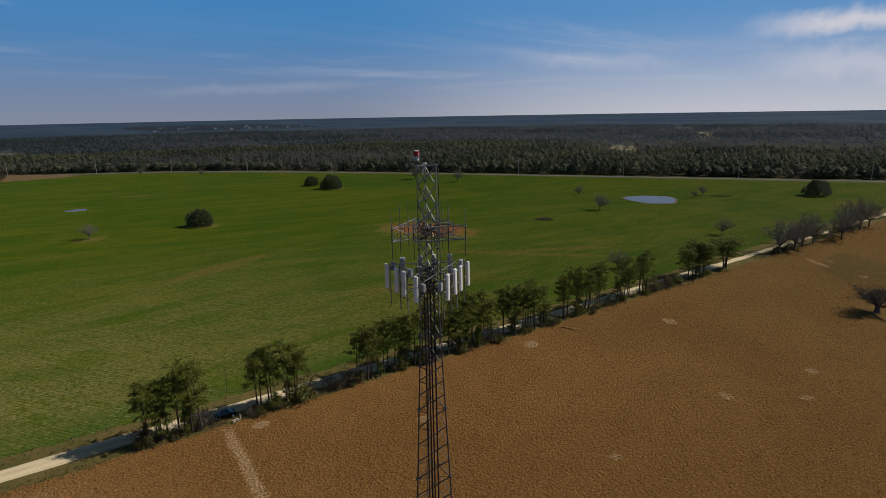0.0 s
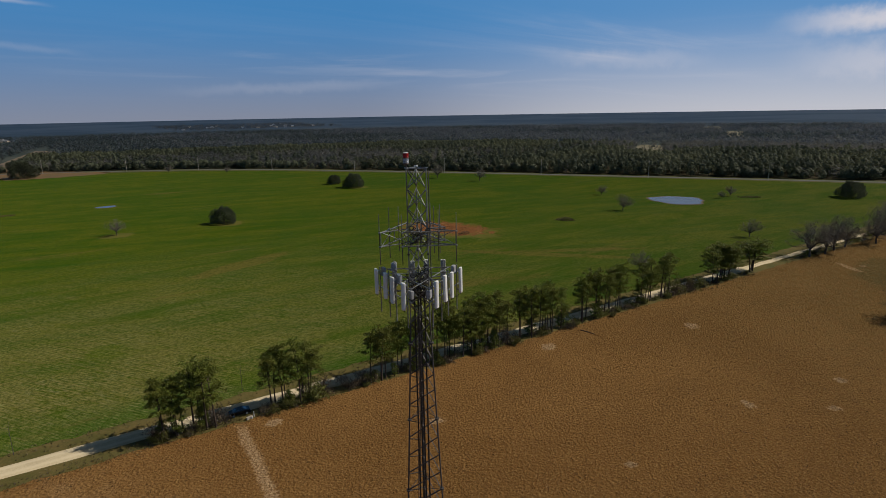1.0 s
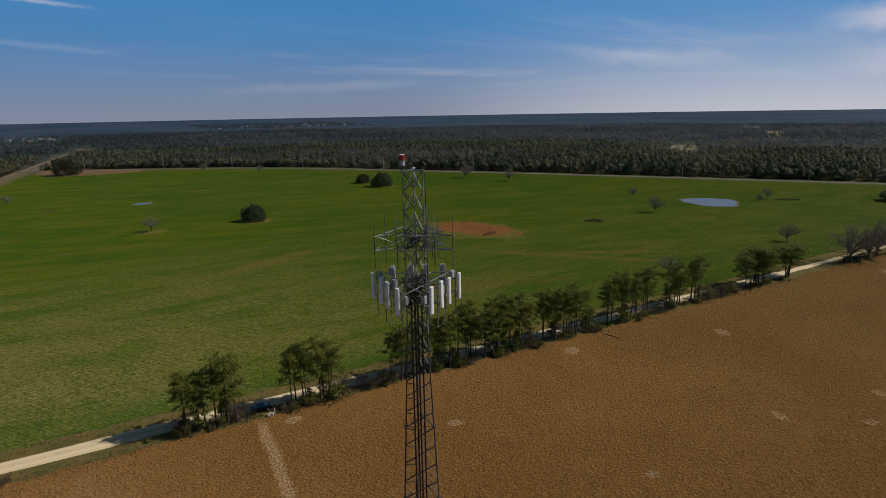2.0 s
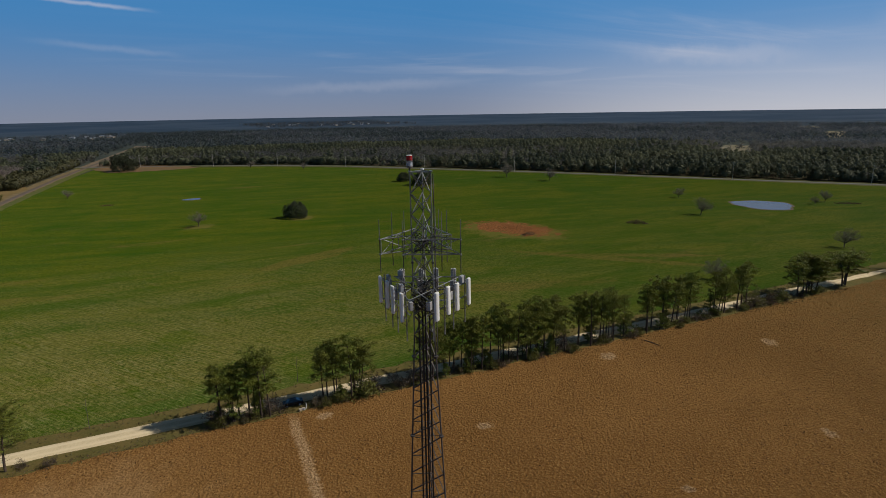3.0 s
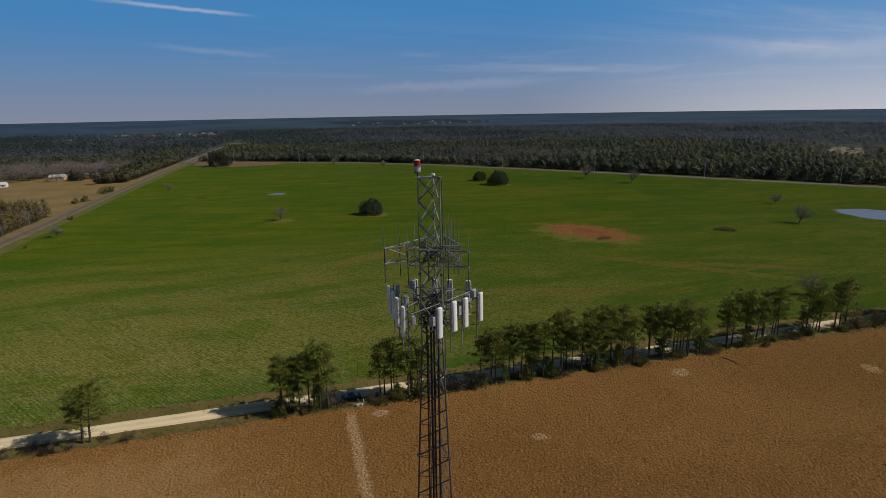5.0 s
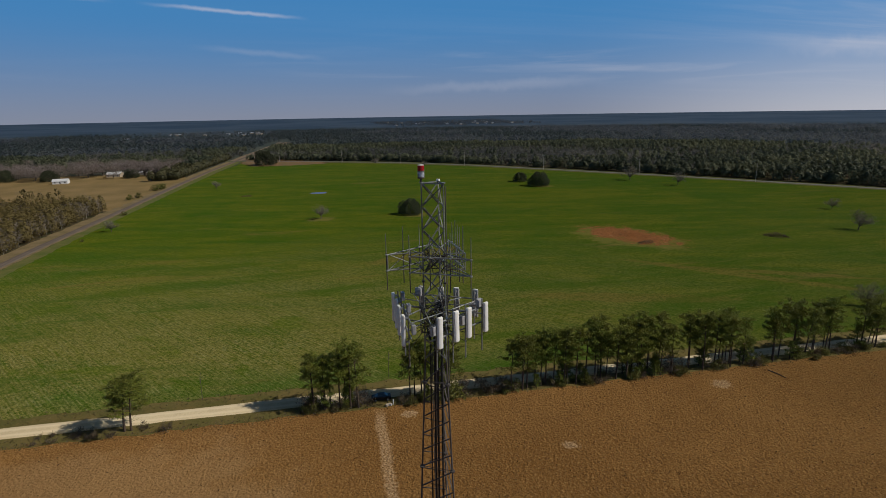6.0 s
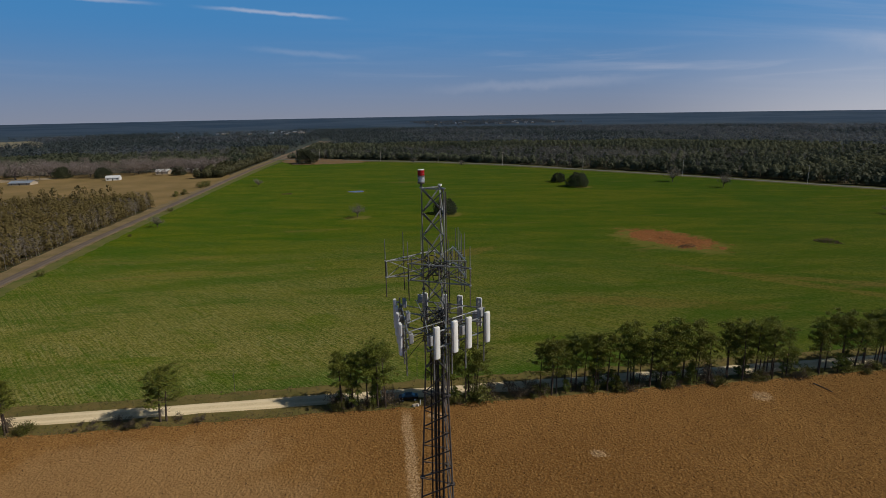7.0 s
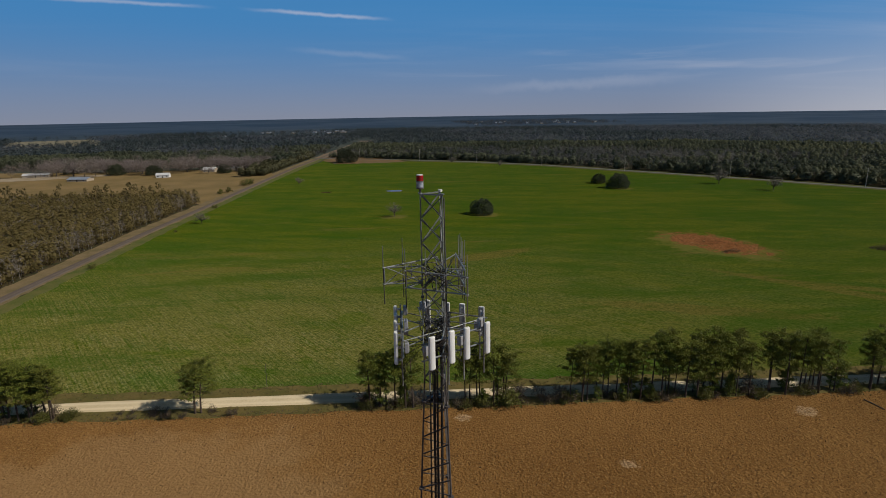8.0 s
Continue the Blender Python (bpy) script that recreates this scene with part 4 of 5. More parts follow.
def woods(name, places, heights, kind, count, mats, label, seed, fat=1.0):
    rng = np.random.default_rng(seed)
    kinds = [far_crown(rng, kind, count) for _ in range(6)]
    vs, ts, ms, base = [], [], [], 0
    pick = rng.integers(0, 6, len(places))
    for q in range(6):
        sel = pick == q
        p, h = places[sel], heights[sel]
        if not len(p):
            continue
        v, t, m = kinds[q]
        a = rng.random(len(p)) * 6.28
        w = h * fat * (0.8 + 0.4 * rng.random(len(p)))
        x = (v[None, :, 0] * np.cos(a)[:, None] - v[None, :, 1] * np.sin(a)[:, None]) * w[:, None] + p[:, 0:1]
        y = (v[None, :, 0] * np.sin(a)[:, None] + v[None, :, 1] * np.cos(a)[:, None]) * w[:, None] + p[:, 1:2]
        z = v[None, :, 2] * h[:, None] + np.array([rise(r) for r in np.hypot(p[:, 0], p[:, 1])])[:, None]
        vs.append(np.stack([x, y, z], axis=2).reshape(-1, 3))
        ts.append((t[None] + (np.arange(len(p)) * len(v))[:, None, None]).reshape(-1, 3) + base)
        ms.append(np.tile(m, len(p)))
        base += len(p) * len(v)
    data = fast_mesh(name, np.concatenate(vs), np.concatenate(ts), mats, np.concatenate(ms))
    tagged(new(name, data), label, "trees", "", "stuff")


def side_of(line, x, y):
    """Metres to the far side (left of the line's way) of a polyline, by its nearest stretch."""
    best, out = np.full(x.shape, 1e9), np.zeros(x.shape)
    for (x0, y0), (x1, y1) in zip(line, line[1:]):
        dx, dy = x1 - x0, y1 - y0
        n2 = dx * dx + dy * dy
        k = np.clip(((x - x0) * dx + (y - y0) * dy) / n2, 0, 1)
        d = np.hypot(x - x0 - k * dx, y - y0 - k * dy)
        s = np.sign(dx * (y - y0) - dy * (x - x0))
        out = np.where(d < best, d * s, out)
        best = np.minimum(best, d)
    return out


def scatter(seed, count, r0, r1, a0=-36.0, a1=79.0):
    """Even scatter over the fan of land in view: azimuths from north, clockwise."""
    rng = np.random.default_rng(seed)
    r = np.sqrt(r0 * r0 + (r1 * r1 - r0 * r0) * rng.random(count))
    a = np.radians(a0 + (a1 - a0) * rng.random(count))
    return np.stack([10 + r * np.sin(a), r * np.cos(a)], axis=1)


# clearings in the woods: a heading from the mast's field, where they begin and end, half their width
GLADES = [(0.819, 0.573, 745, 1045, 25), (0.884, 0.467, 1320, 1640, 20), (-0.481, 0.877, 1560, 2080, 110), (0.868, 0.496, 1700, 2050, 24)]


def wooded(p):
    x, y = p[:, 0], p[:, 1]
    beyond = side_of(FAR_ROAD, x, y) > 13
    west = side_of(PAVED, x, y)
    east_woods = beyond & (west < np.where(y > 860, -27, -14))
    west_woods = (west > 14) & ((y > 745) | ((y > 690) & (x > -125)))
    glade = np.zeros(x.shape, dtype=bool)
    for gx, gy, near, far, half in GLADES:
        along, across = x * gx + y * gy, x * gy - y * gx
        glade |= (along > near) & (along < far) & (np.abs(across) < half * (1 + 0.3 * np.sin(along * 0.05))) & (np.sin(x * 3.7) * np.cos(y * 2.9) < 0.85)
    glade |= np.hypot(x - 500, y - 430) < 22
    # thinner woods about a far settlement
    sparse = (x > -540) & (x < -90) & (y > 1650) & (y < 2050)
    glade |= sparse & (np.sin(x * 12.9) * np.cos(y * 7.3) < 0.35)
    return (east_woods | west_woods) & ~glade


def grow(seed, count, r0, r1, share, low, high):
    p = scatter(seed, count, r0, r1)
    p = p[wooded(p)]
    rng = np.random.default_rng(seed + 1)
    patch = np.sin(p[:, 0] * 0.011 + 1.3) + np.sin(p[:, 1] * 0.013 + p[:, 0] * 0.006) + rng.normal(size=len(p)) * 0.8 - np.clip((p[:, 0] - 330) * 0.003, 0, 1.7) - 1.1 * ((p[:, 0] < 190) & (p[:, 1] < 900) & (p[:, 0] > -40))
    lift = 0.5 + 0.5 * np.sin(p[:, 0] * 0.031 + 2.0) * np.sin(p[:, 1] * 0.027 + p[:, 0] * 0.012)
    h = low + (high - low) * (0.55 * rng.random(len(p)) + 0.45 * lift) * (0.85 + 0.3 * rng.random(len(p)))
    return p[patch > share], h[patch > share], p[patch <= share], h[patch <= share]


p1, h1, b1, g1 = grow(100, 23000, 480, 1000, -0.5, 10, 16)
p2, h2, b2, g2 = grow(200, 19000, 1000, 2100, -0.6, 11, 17)
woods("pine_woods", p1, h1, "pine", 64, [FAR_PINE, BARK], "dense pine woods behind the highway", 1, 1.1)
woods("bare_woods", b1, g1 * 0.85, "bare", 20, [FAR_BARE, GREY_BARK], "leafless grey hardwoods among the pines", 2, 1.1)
# these crowns carry haze as a paler grey in their leaf colour
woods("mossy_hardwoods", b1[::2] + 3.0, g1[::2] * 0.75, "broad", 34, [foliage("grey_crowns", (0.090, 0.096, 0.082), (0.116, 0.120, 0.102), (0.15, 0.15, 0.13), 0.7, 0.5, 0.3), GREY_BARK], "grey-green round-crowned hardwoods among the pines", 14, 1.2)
woods("distant_pine_woods", p2, h2 * 0.9, "broad", 20, [HAZED_PINE, BARK], "distant pine woods with blue haze in their colour", 3, 0.85)
woods("distant_bare_woods", b2, g2 * 0.8, "broad", 15, [HAZED_BARE, GREY_BARK], "distant leafless woods with blue haze in their colour", 4, 1.2)
rng_town = np.random.default_rng(77)
town = np.stack([rng_town.uniform(380, 1100, 900), rng_town.uniform(2380, 3120, 900)], axis=1)
woods("town_trees", town, 8 + 6 * rng_town.random(900), "broad", 16, [HAZED_BARE, GREY_BARK], "trees with haze in their colour round the roofs of a distant town", 15, 1.4)
# the wood's edge: thick evergreen undergrowth
line = np.array(beside(FAR_ROAD, 17))
rng_edge = np.random.default_rng(410)
k = np.sort(rng_edge.random(900) * (len(line) - 1))
i = np.minimum(k.astype(int), len(line) - 2)
edge = line[i] + (line[i + 1] - line[i]) * (k - i)[:, None] + rng_edge.normal(size=(900, 2)) * 7
edge = edge[wooded(edge)]
woods("woodland_edge", edge, 5 + 6 * rng_edge.random(len(edge)), "broad", 120, [foliage("edge_leaves", (0.070, 0.080, 0.046), (0.092, 0.100, 0.060), (0.13, 0.135, 0.085), 0.7, 0.4), GREY_BARK], "dense evergreen undergrowth on the edge of the woods", 11, 1.15)
k = rng_edge.random(420)
hug = np.stack([-102 + 22 * k - 14 - 24 * rng_edge.random(420) ** 1.4, 610 + 250 * k], axis=1)
hug = hug[side_of(PAVED, hug[:, 0], hug[:, 1]) > 11]
woods("roadside_woods", hug, 6 + 6 * rng_edge.random(len(hug)), "broad", 110, [foliage("roadside_leaves", (0.050, 0.056, 0.020), (0.075, 0.072, 0.030), (0.11, 0.10, 0.05)), GREY_BARK], "thick scrubby trees beside the country road", 12, 0.9)
for gx, gy, near, far, half in GLADES:
    mid = (near + far) / 2
    ring = [(gx * (mid + (far - near) / 2 * q) + gy * half * w, gy * (mid + (far - near) / 2 * q) - gx * half * w) for q, w in ((-1, -0.8), (-1, 0.9), (0.3, 1.0), (0.9, 0.8), (1, -0.5), (0.4, -1.0))]
    sheet("clearing", ragged(ring, 8, 5, 3), 0.06 + rise(mid), CLEARING, "dry tan clearing in the woods", "clearing")
sheet("clearing", ragged(ellipse(498, 432, 20, 12, -50, 30, 0.3, 498), 8, 2, 3), 0.06, CLEARING, "dry tan clearing in the woods", "clearing")


def block(seed, x0, x1, y0, y1, step, jitter):
    rng = np.random.default_rng(seed)
    xs, ys = np.meshgrid(np.arange(x0, x1, step), np.arange(y0, y1, step))
    p = np.stack([xs.ravel(), ys.ravel()], axis=1) + rng.uniform(-jitter, jitter, (xs.size, 2))
    return p, rng


p, rng_block = block(300, -330, -120, 150, 428, 3.05, 1.25)
west = side_of(PAVED, p[:, 0], p[:, 1])
p = p[(west > 10.0) & (p[:, 0] > -40 - p[:, 1] * 0.66)]
k = rng_block.random(len(p))
edge = side_of(PAVED, p[:, 0], p[:, 1]) < 20
h = 8.5 + 3.8 * rng_block.random(len(p))
bare = (k < 0.12) | (edge & (k < 0.42))
woods("young_pines", p[~bare], h[~bare], "young", 130, [YOUNG_PINE, BARK], "thick plantation of young yellow-green pines", 6, 1.0)
woods("plantation_saplings", p[bare], h[bare] * 0.95, "bare", 90, [foliage("pale_twigs", (0.17, 0.145, 0.12), (0.21, 0.18, 0.15), (0.26, 0.225, 0.19)), mottled("pale_stem", (0.30, 0.27, 0.23), (0.22, 0.20, 0.17), 1, 0.1, 0.9)], "leafless grey saplings on the plantation's edge", 7, 0.9)
tall = np.array([(-148 - 170 * rng_block.random(), 425 - 42 * rng_block.random() ** 1.6) for i in range(34)])
woods("plantation_pines", tall, 15.5 + 4.5 * rng_block.random(len(tall)), "lanky", 44, [YOUNG_PINE, BARK], "sparse older pines on the plantation's far edge", 8, 0.72)
p, rng_block = block(311, -395, -118, 658, 752, 23, 7)
p = p[side_of(PAVED, p[:, 0], p[:, 1]) > 26]
woods("pecan_orchard", p, 11 + 6 * rng_block.random(len(p)), "bare", 420, [foliage("pecan_twigs", (0.165, 0.132, 0.114), (0.205, 0.165, 0.142), (0.26, 0.215, 0.185), 0.7, 0.4), GREY_BARK], "orchard of leafless purplish grey pecan trees", 9, 1.15)
PECAN_TWIGS = mottled("purplish_twigs", (0.33, 0.27, 0.25), (0.24, 0.20, 0.185), 1.5, 0.2, 0.9, shine=0.1)
PECANS = [bare_meshes(41, 10, 1.2, GREY_BARK, PECAN_TWIGS, 1.3), bare_meshes(42, 10, 1.4, GREY_BARK, PECAN_TWIGS, 1.3)]
rng_grove = random.Random(310)
for q in range(28):
    x, y = -385 + 270 * ((q * 0.618) % 1.0), rng_grove.uniform(655, 742)
    if side_of(PAVED, np.array([x]), np.array([y]))[0] < 24:
        continue
    k = rng_grove.uniform(1.5, 2.1)
    tree_thing("pecan_tree", PECANS[q % 2], pose(x, y, 0, 0, 0, rng_grove.uniform(0, 360)) @ Matrix.Diagonal((k * 1.25, k * 1.25, k, 1)), "leafless purplish grey pecan tree in an orchard", "pecan grove")
for x, y, s, turn in ((-290, 664, 1.25, 10), (-352, 690, 1.2, 80), (-245, 652, 1.15, 200), (-168, 655, 1.0, 120)):
    tree_thing("oak_tree", OAK, pose(x, y, 0, 0, 0, turn) @ Matrix.Diagonal((s, s, s, 1)), "dark broad tree beside the farm buildings", "farm trees")

# ---- farm buildings and far houses ----
WALL_WHITE = mottled("white_siding", (0.72, 0.71, 0.68), (0.62, 0.61, 0.58), 3, 0.3, 0.7)
ROOF_GREY = mottled("grey_shingles", (0.22, 0.22, 0.23), (0.16, 0.16, 0.17), 2, 0.2, 0.8)
ROOF_METAL = mottled("pale_metal_roof", (0.42, 0.47, 0.55), (0.34, 0.38, 0.45), 4, 0.4, 0.4, 0.4)
ROOF_WHITE = mottled("white_metal_roof", (0.66, 0.66, 0.66), (0.56, 0.56, 0.57), 4, 0.4, 0.5, 0.1)
PANE = mottled("dark_pane", (0.02, 0.024, 0.03), (0.035, 0.04, 0.045), 0.6, 0.1, 0.1, 0, 0, 0.5)
SIDING_TAN = mottled("tan_siding", (0.42, 0.35, 0.26), (0.34, 0.28, 0.21), 3, 0.3, 0.8)


def house(name, x, y, turn, length, depth, eaves, ridge, wall, roof, label, openings=3, group=""):
    """A gabled building with overhanging roof, windows in frames, and a door."""
    ob = thing(name, pose(x, y, 0, 0, 0, turn), label, "building", group)
    a, b = length / 2, depth / 2
    v = [(-a, -b, 0), (a, -b, 0), (a, b, 0), (-a, b, 0), (-a, -b, eaves), (a, -b, eaves), (a, b, eaves), (-a, b, eaves), (-a, 0, ridge), (a, 0, ridge)]
    part("wall", mesh_of("wall", v, [(0, 1, 5, 4), (2, 3, 7, 6), (1, 2, 6, 9, 5), (3, 0, 4, 8, 7)], wall), ob)
    o, t = 0.45, 0.16
    slope = (ridge - eaves) / b
    rv = []
    for z in (0.03, t):
        rv += [(-a - o, -b - o, eaves - o * slope + z), (a + o, -b - o, eaves - o * slope + z), (a + o, 0, ridge + z), (-a - o, 0, ridge + z), (a + o, b + o, eaves - o * slope + z), (-a - o, b + o, eaves - o * slope + z)]
    part("roof", mesh_of("roof", rv, [(6, 7, 8, 9), (9, 8, 10, 11), (3, 2, 1, 0), (5, 4, 2, 3), (0, 1, 7, 6), (4, 5, 11, 10), (1, 2, 8, 7), (2, 4, 10, 8), (3, 0, 6, 9), (5, 3, 9, 11)], roof), ob)
    for i in range(openings):
        px = -a + length * (i + 0.5) / openings
        if i == openings // 2:
            part("door", box_mesh("door", (1.0, 0.08, 2.05), PANE, 0, (px, -b - 0.05, 1.025)), ob, "dark door")
            continue
        w = part("window", box_mesh("window", (1.5, 0.10, 1.3), WALL_WHITE, 0, (px, -b - 0.03, min(1.6, eaves - 0.8))), ob)
        part("pane", box_mesh("pane", (1.3, 0.06, 1.1), PANE, 0, (px, -b - 0.07, min(1.6, eaves - 0.8))), w)
    return ob


house("farmhouse", -225, 626, 5, 13, 8, 2.8, 4.8, WALL_WHITE, ROOF_WHITE, "white farmhouse before a leafless grove")
house("barn", -303, 612, -8, 21, 12, 2.2, 4.0, SIDING_TAN, ROOF_METAL, "low barn with a pale blue-grey metal roof", 3)
house("shed", -378, 668, 10, 26, 11, 2.6, 4.2, SIDING_TAN, ROOF_WHITE, "long farm shed with a white roof")
house("farmhouse", -190, 674, -5, 14, 10, 3.4, 5.6, SIDING_TAN, ROOF_WHITE, "tan house with a pale roof among bare trees")
house("shed", -165, 690, 0, 18, 8, 2.6, 4.0, SIDING_TAN, ROOF_WHITE, "tan outbuilding among bare trees", 2)
rng_far = random.Random(12)
for x, y, s in ((545, 455, 0), (500, 432, 1), (620, 470, 0), (330, 800, 1), (395, 690, 0), (668, 520, 1), (470, 520, 0)):
    house("far_house", x, y, rng_far.uniform(-60, 60), 13, 8, 3, 5, SIDING_TAN if s else WALL_WHITE, ROOF_WHITE if s else ROOF_GREY, "small house among the trees beside the highway", 3, "houses by the highway")
for q in range(34):
    x, y = (rng_far.uniform(420, 1050), rng_far.uniform(2500, 3100)) if q < 20 else (rng_far.uniform(-480, -120), rng_far.uniform(1750, 2100))
    ob = house("town_building", x, y, rng_far.uniform(-40, 40), rng_far.uniform(9, 20), 9, 3.4, 5.4, (ROOF_METAL, SIDING_TAN)[q % 2], (ROOF_METAL, ROOF_GREY)[q % 3 > 0], "pale roofed building in a distant town", 3, "distant town")
    ob.location.z = rise(math.hypot(x, y))

# ---- poles along the highway ----
WOOD_POLE = mottled("weathered_pole", (0.42, 0.38, 0.33), (0.30, 0.27, 0.23), 1.5, 0.1, 0.85)


def pole_meshes():
    return bar("post", (0, 0, -0.3), (0, 0, 16), 0.24, WOOD_POLE, 8, 0.16), box_mesh("crossarm", (2.6, 0.14, 0.16), WOOD_POLE, 0.01, (0, 0.2, 15.2)), bar("insulator", (0, 0, 15.28), (0, 0, 15.55), 0.06, RADIO, 6)


POST, ARM, INSULATOR = pole_meshes()
for x, y in ((-20, 792), (62, 748), (133, 704), (200, 638), (267, 559), (331, 476), (391, 394), (448, 312), (504, 232), (560, 150), (620, 66)):
    ob = thing("utility_pole", pose(x, y, 0, 0, 0, -37), "weathered wooden utility pole beside the highway", "pole", "utility poles")
    part("post", POST, ob)
    arm = part("crossarm", ARM, ob)
    for s in (-1.1, 0, 1.1):
        part("insulator", INSULATOR, arm, "", pose(s, 0.2, 0))

# ---- the lattice tower ----
AXIS = Vector((19.55, 27.26, 0))
LEGS = [299.0, 179.0, 59.0]
TOP, KNEE = 60.5, 51.4
R_TOP, R_KNEE, R_BASE = 0.635, 0.66, 3.25


def leg_radius(z):
    return R_TOP + (R_KNEE - R_TOP) * (TOP - z) / (TOP - KNEE) if z > KNEE else R_KNEE + (R_BASE - R_KNEE) * (KNEE - z) / KNEE


def leg_at(i, z, grow=0.0):
    a = radians(LEGS[i % 3])
    r = leg_radius(z) + grow
    return Vector((r * math.cos(a), r * math.sin(a), z))


tower = thing("lattice_tower", Matrix.Translation(AXIS), "tall three-legged galvanised steel lattice mast in the weed field", "tower")
# bolted sections, about five metres each, with their bays of bracing
JOINTS = [0.0, 5.1, 10.1, 15.1, 20.1, 25.1, 30.1, 35.1, 40.15, 45.1, 50.1]
levels = [0.0]
for low, high, bays in zip(JOINTS, JOINTS[1:], (3, 3, 3, 3, 4, 4, 4, 4, 4, 5)):
    levels += [low + (high - low) * (i + 1) / bays for i in range(bays)]
levels.append(KNEE)
upper = 8
levels += [KNEE + (TOP - KNEE) * (i + 1) / upper for i in range(upper)]
for i in range(3):
    v, f = [], []
    for z0, z1, r0, r1 in ((-0.2, 25, 0.085, 0.065), (25, KNEE, 0.058, 0.042), (KNEE, TOP, 0.038, 0.034)):
        tube(v, f, leg_at(i, max(z0, 0)), leg_at(i, z1), r0, r1, 10)
    # legs use the darker steel below KNEE, the lighter one above
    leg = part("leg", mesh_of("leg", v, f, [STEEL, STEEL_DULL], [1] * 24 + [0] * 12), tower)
    for z in (*JOINTS[1:], 55.6):
        r = 0.14 if z < KNEE else 0.085
        part("flange", bar("flange", leg_at(i, z - 0.04), leg_at(i, z + 0.04), r, STEEL_DULL, 10), leg)
    part("cap", bar("cap", leg_at(i, TOP), leg_at(i, TOP + (0.09 if i == 2 else 0.05)), 0.10, RADOME if i == 2 else STEEL, 10), leg)
for i in range(3):
    j = (i + 1) % 3
    for q, (z0, z1) in enumerate(zip(levels, levels[1:])):
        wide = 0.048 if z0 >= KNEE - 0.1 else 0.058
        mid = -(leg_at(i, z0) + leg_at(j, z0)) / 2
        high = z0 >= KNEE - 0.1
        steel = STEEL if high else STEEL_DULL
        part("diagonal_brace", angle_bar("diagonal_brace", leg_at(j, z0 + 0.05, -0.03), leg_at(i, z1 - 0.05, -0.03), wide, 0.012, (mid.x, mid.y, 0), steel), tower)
        if high:
            part("diagonal_brace", angle_bar("diagonal_brace", leg_at(i, z0 + 0.05, -0.055), leg_at(j, z1 - 0.05, -0.055), wide, 0.012, (mid.x, mid.y, 0), steel), tower)
        elif any(abs(z1 - z) < 0.01 for z in JOINTS):
            part("horizontal_brace", angle_bar("horizontal_brace", leg_at(i, z1, -0.02), leg_at(j, z1, -0.02), 0.03, 0.01, (mid.x, mid.y, 0), steel), tower)
        if q == len(levels) - 2:
            part("horizontal_brace", angle_bar("horizontal_brace", leg_at(i, z1 - 0.04, -0.02), leg_at(j, z1 - 0.04, -0.02), 0.06, 0.012, (mid.x, mid.y, 0), STEEL), tower)
# pale conduit clamped to the southern leg
part("conduit", bar("conduit", leg_at(0, KNEE - 1.0, 0.13), leg_at(0, TOP - 0.1, 0.13), 0.026, STEEL_DULL, 10), tower, "grey conduit")
# climbing ladder and cable runs inside the faces
inner = lambda i, z, k: leg_at(i, z).lerp(leg_at(i + 1, z), 0.5 + (k - 0.5) * 1.14 / (leg_radius(z) * 1.732)) * 0.86
for k0, name in ((0.36, "ladder_rail"), (0.64, "ladder_rail")):
    for z0, z1 in ((0.3, KNEE), (KNEE, TOP - 0.4)):
        part(name, bar(name, inner(1, z0, k0), inner(1, z1, k0), 0.024, STEEL_DULL, 6), tower)
for i in range(190):
    z = 0.6 + i * 0.315
    if z < TOP - 0.4:
        part("rung", bar("rung", inner(1, z, 0.36), inner(1, z, 0.64), 0.015, STEEL_DULL, 5), tower)
def run_at(z, across, deep):
    """A place just inside the south-western face: metres along it from its middle, and inwards."""
    mid = (leg_at(0, z) + leg_at(1, z)) / 2
    d = (leg_at(0, 40) - leg_at(1, 40)).normalized()
    inw = Vector((-mid.x, -mid.y, 0)).normalized()
    return mid + d * across + inw * (0.10 + deep)


for middle, count in ((-0.31, 2), (-0.10, 6), (0.06, 4), (0.29, 6)):
    for c in range(count):
        across, deep = middle + 0.046 * (c % 2 - 0.5), 0.05 * (c // 2)
        top = 53.3 + 0.5 * math.sin(c * 2.1 + middle * 9)
        v, f = [], []
        zs = [0.2, 20, 40, KNEE, top]
        for z0, z1 in zip(zs, zs[1:]):
            tube(v, f, run_at(z0, across, deep), run_at(z1, across, deep), 0.022, 0.022, 6)
        part("cable", mesh_of("cable", v, f, RUBBER), tower, "thick black coaxial cable")
for q in range(34):
    z = 1.5 + q * 1.52
    part("cable_hanger", bar("cable_hanger", run_at(z, -0.42, -0.03), run_at(z, 0.46, -0.03), 0.018, STEEL_DULL, 5), tower)
# slack loops of cable at the antennas' level
rng_loop = random.Random(4)
for q in range(64):
    a0, r0 = rng_loop.uniform(0, 6.28), rng_loop.uniform(0.15, 0.85)
    v, f, pts = [], [], []
    for k in range(7):
        a = a0 + k * rng_loop.uniform(0.25, 0.6)
        pts.append(Vector((r0 * math.cos(a), r0 * math.sin(a), (52.6 + (0.11 * q) % 1.9 if q % 4 else 56.2 + (0.03 * q) % 0.9) + 0.25 * math.sin(k * 0.9 + q))))
    for p0, p1 in zip(pts, pts[1:]):
        tube(v, f, p0, p1, 0.024, 0.024, 5)
    part("cable", mesh_of("cable", v, f, RUBBER), tower, "slack loop of black cable")

# obstruction light on the western leg
light = thing("obstruction_light", Matrix.Translation(AXIS + leg_at(1, TOP + 0.05)) @ Matrix.Diagonal((0.94, 0.94, 0.92, 1)), "aviation obstruction light, red lens above a clear lens", "beacon")


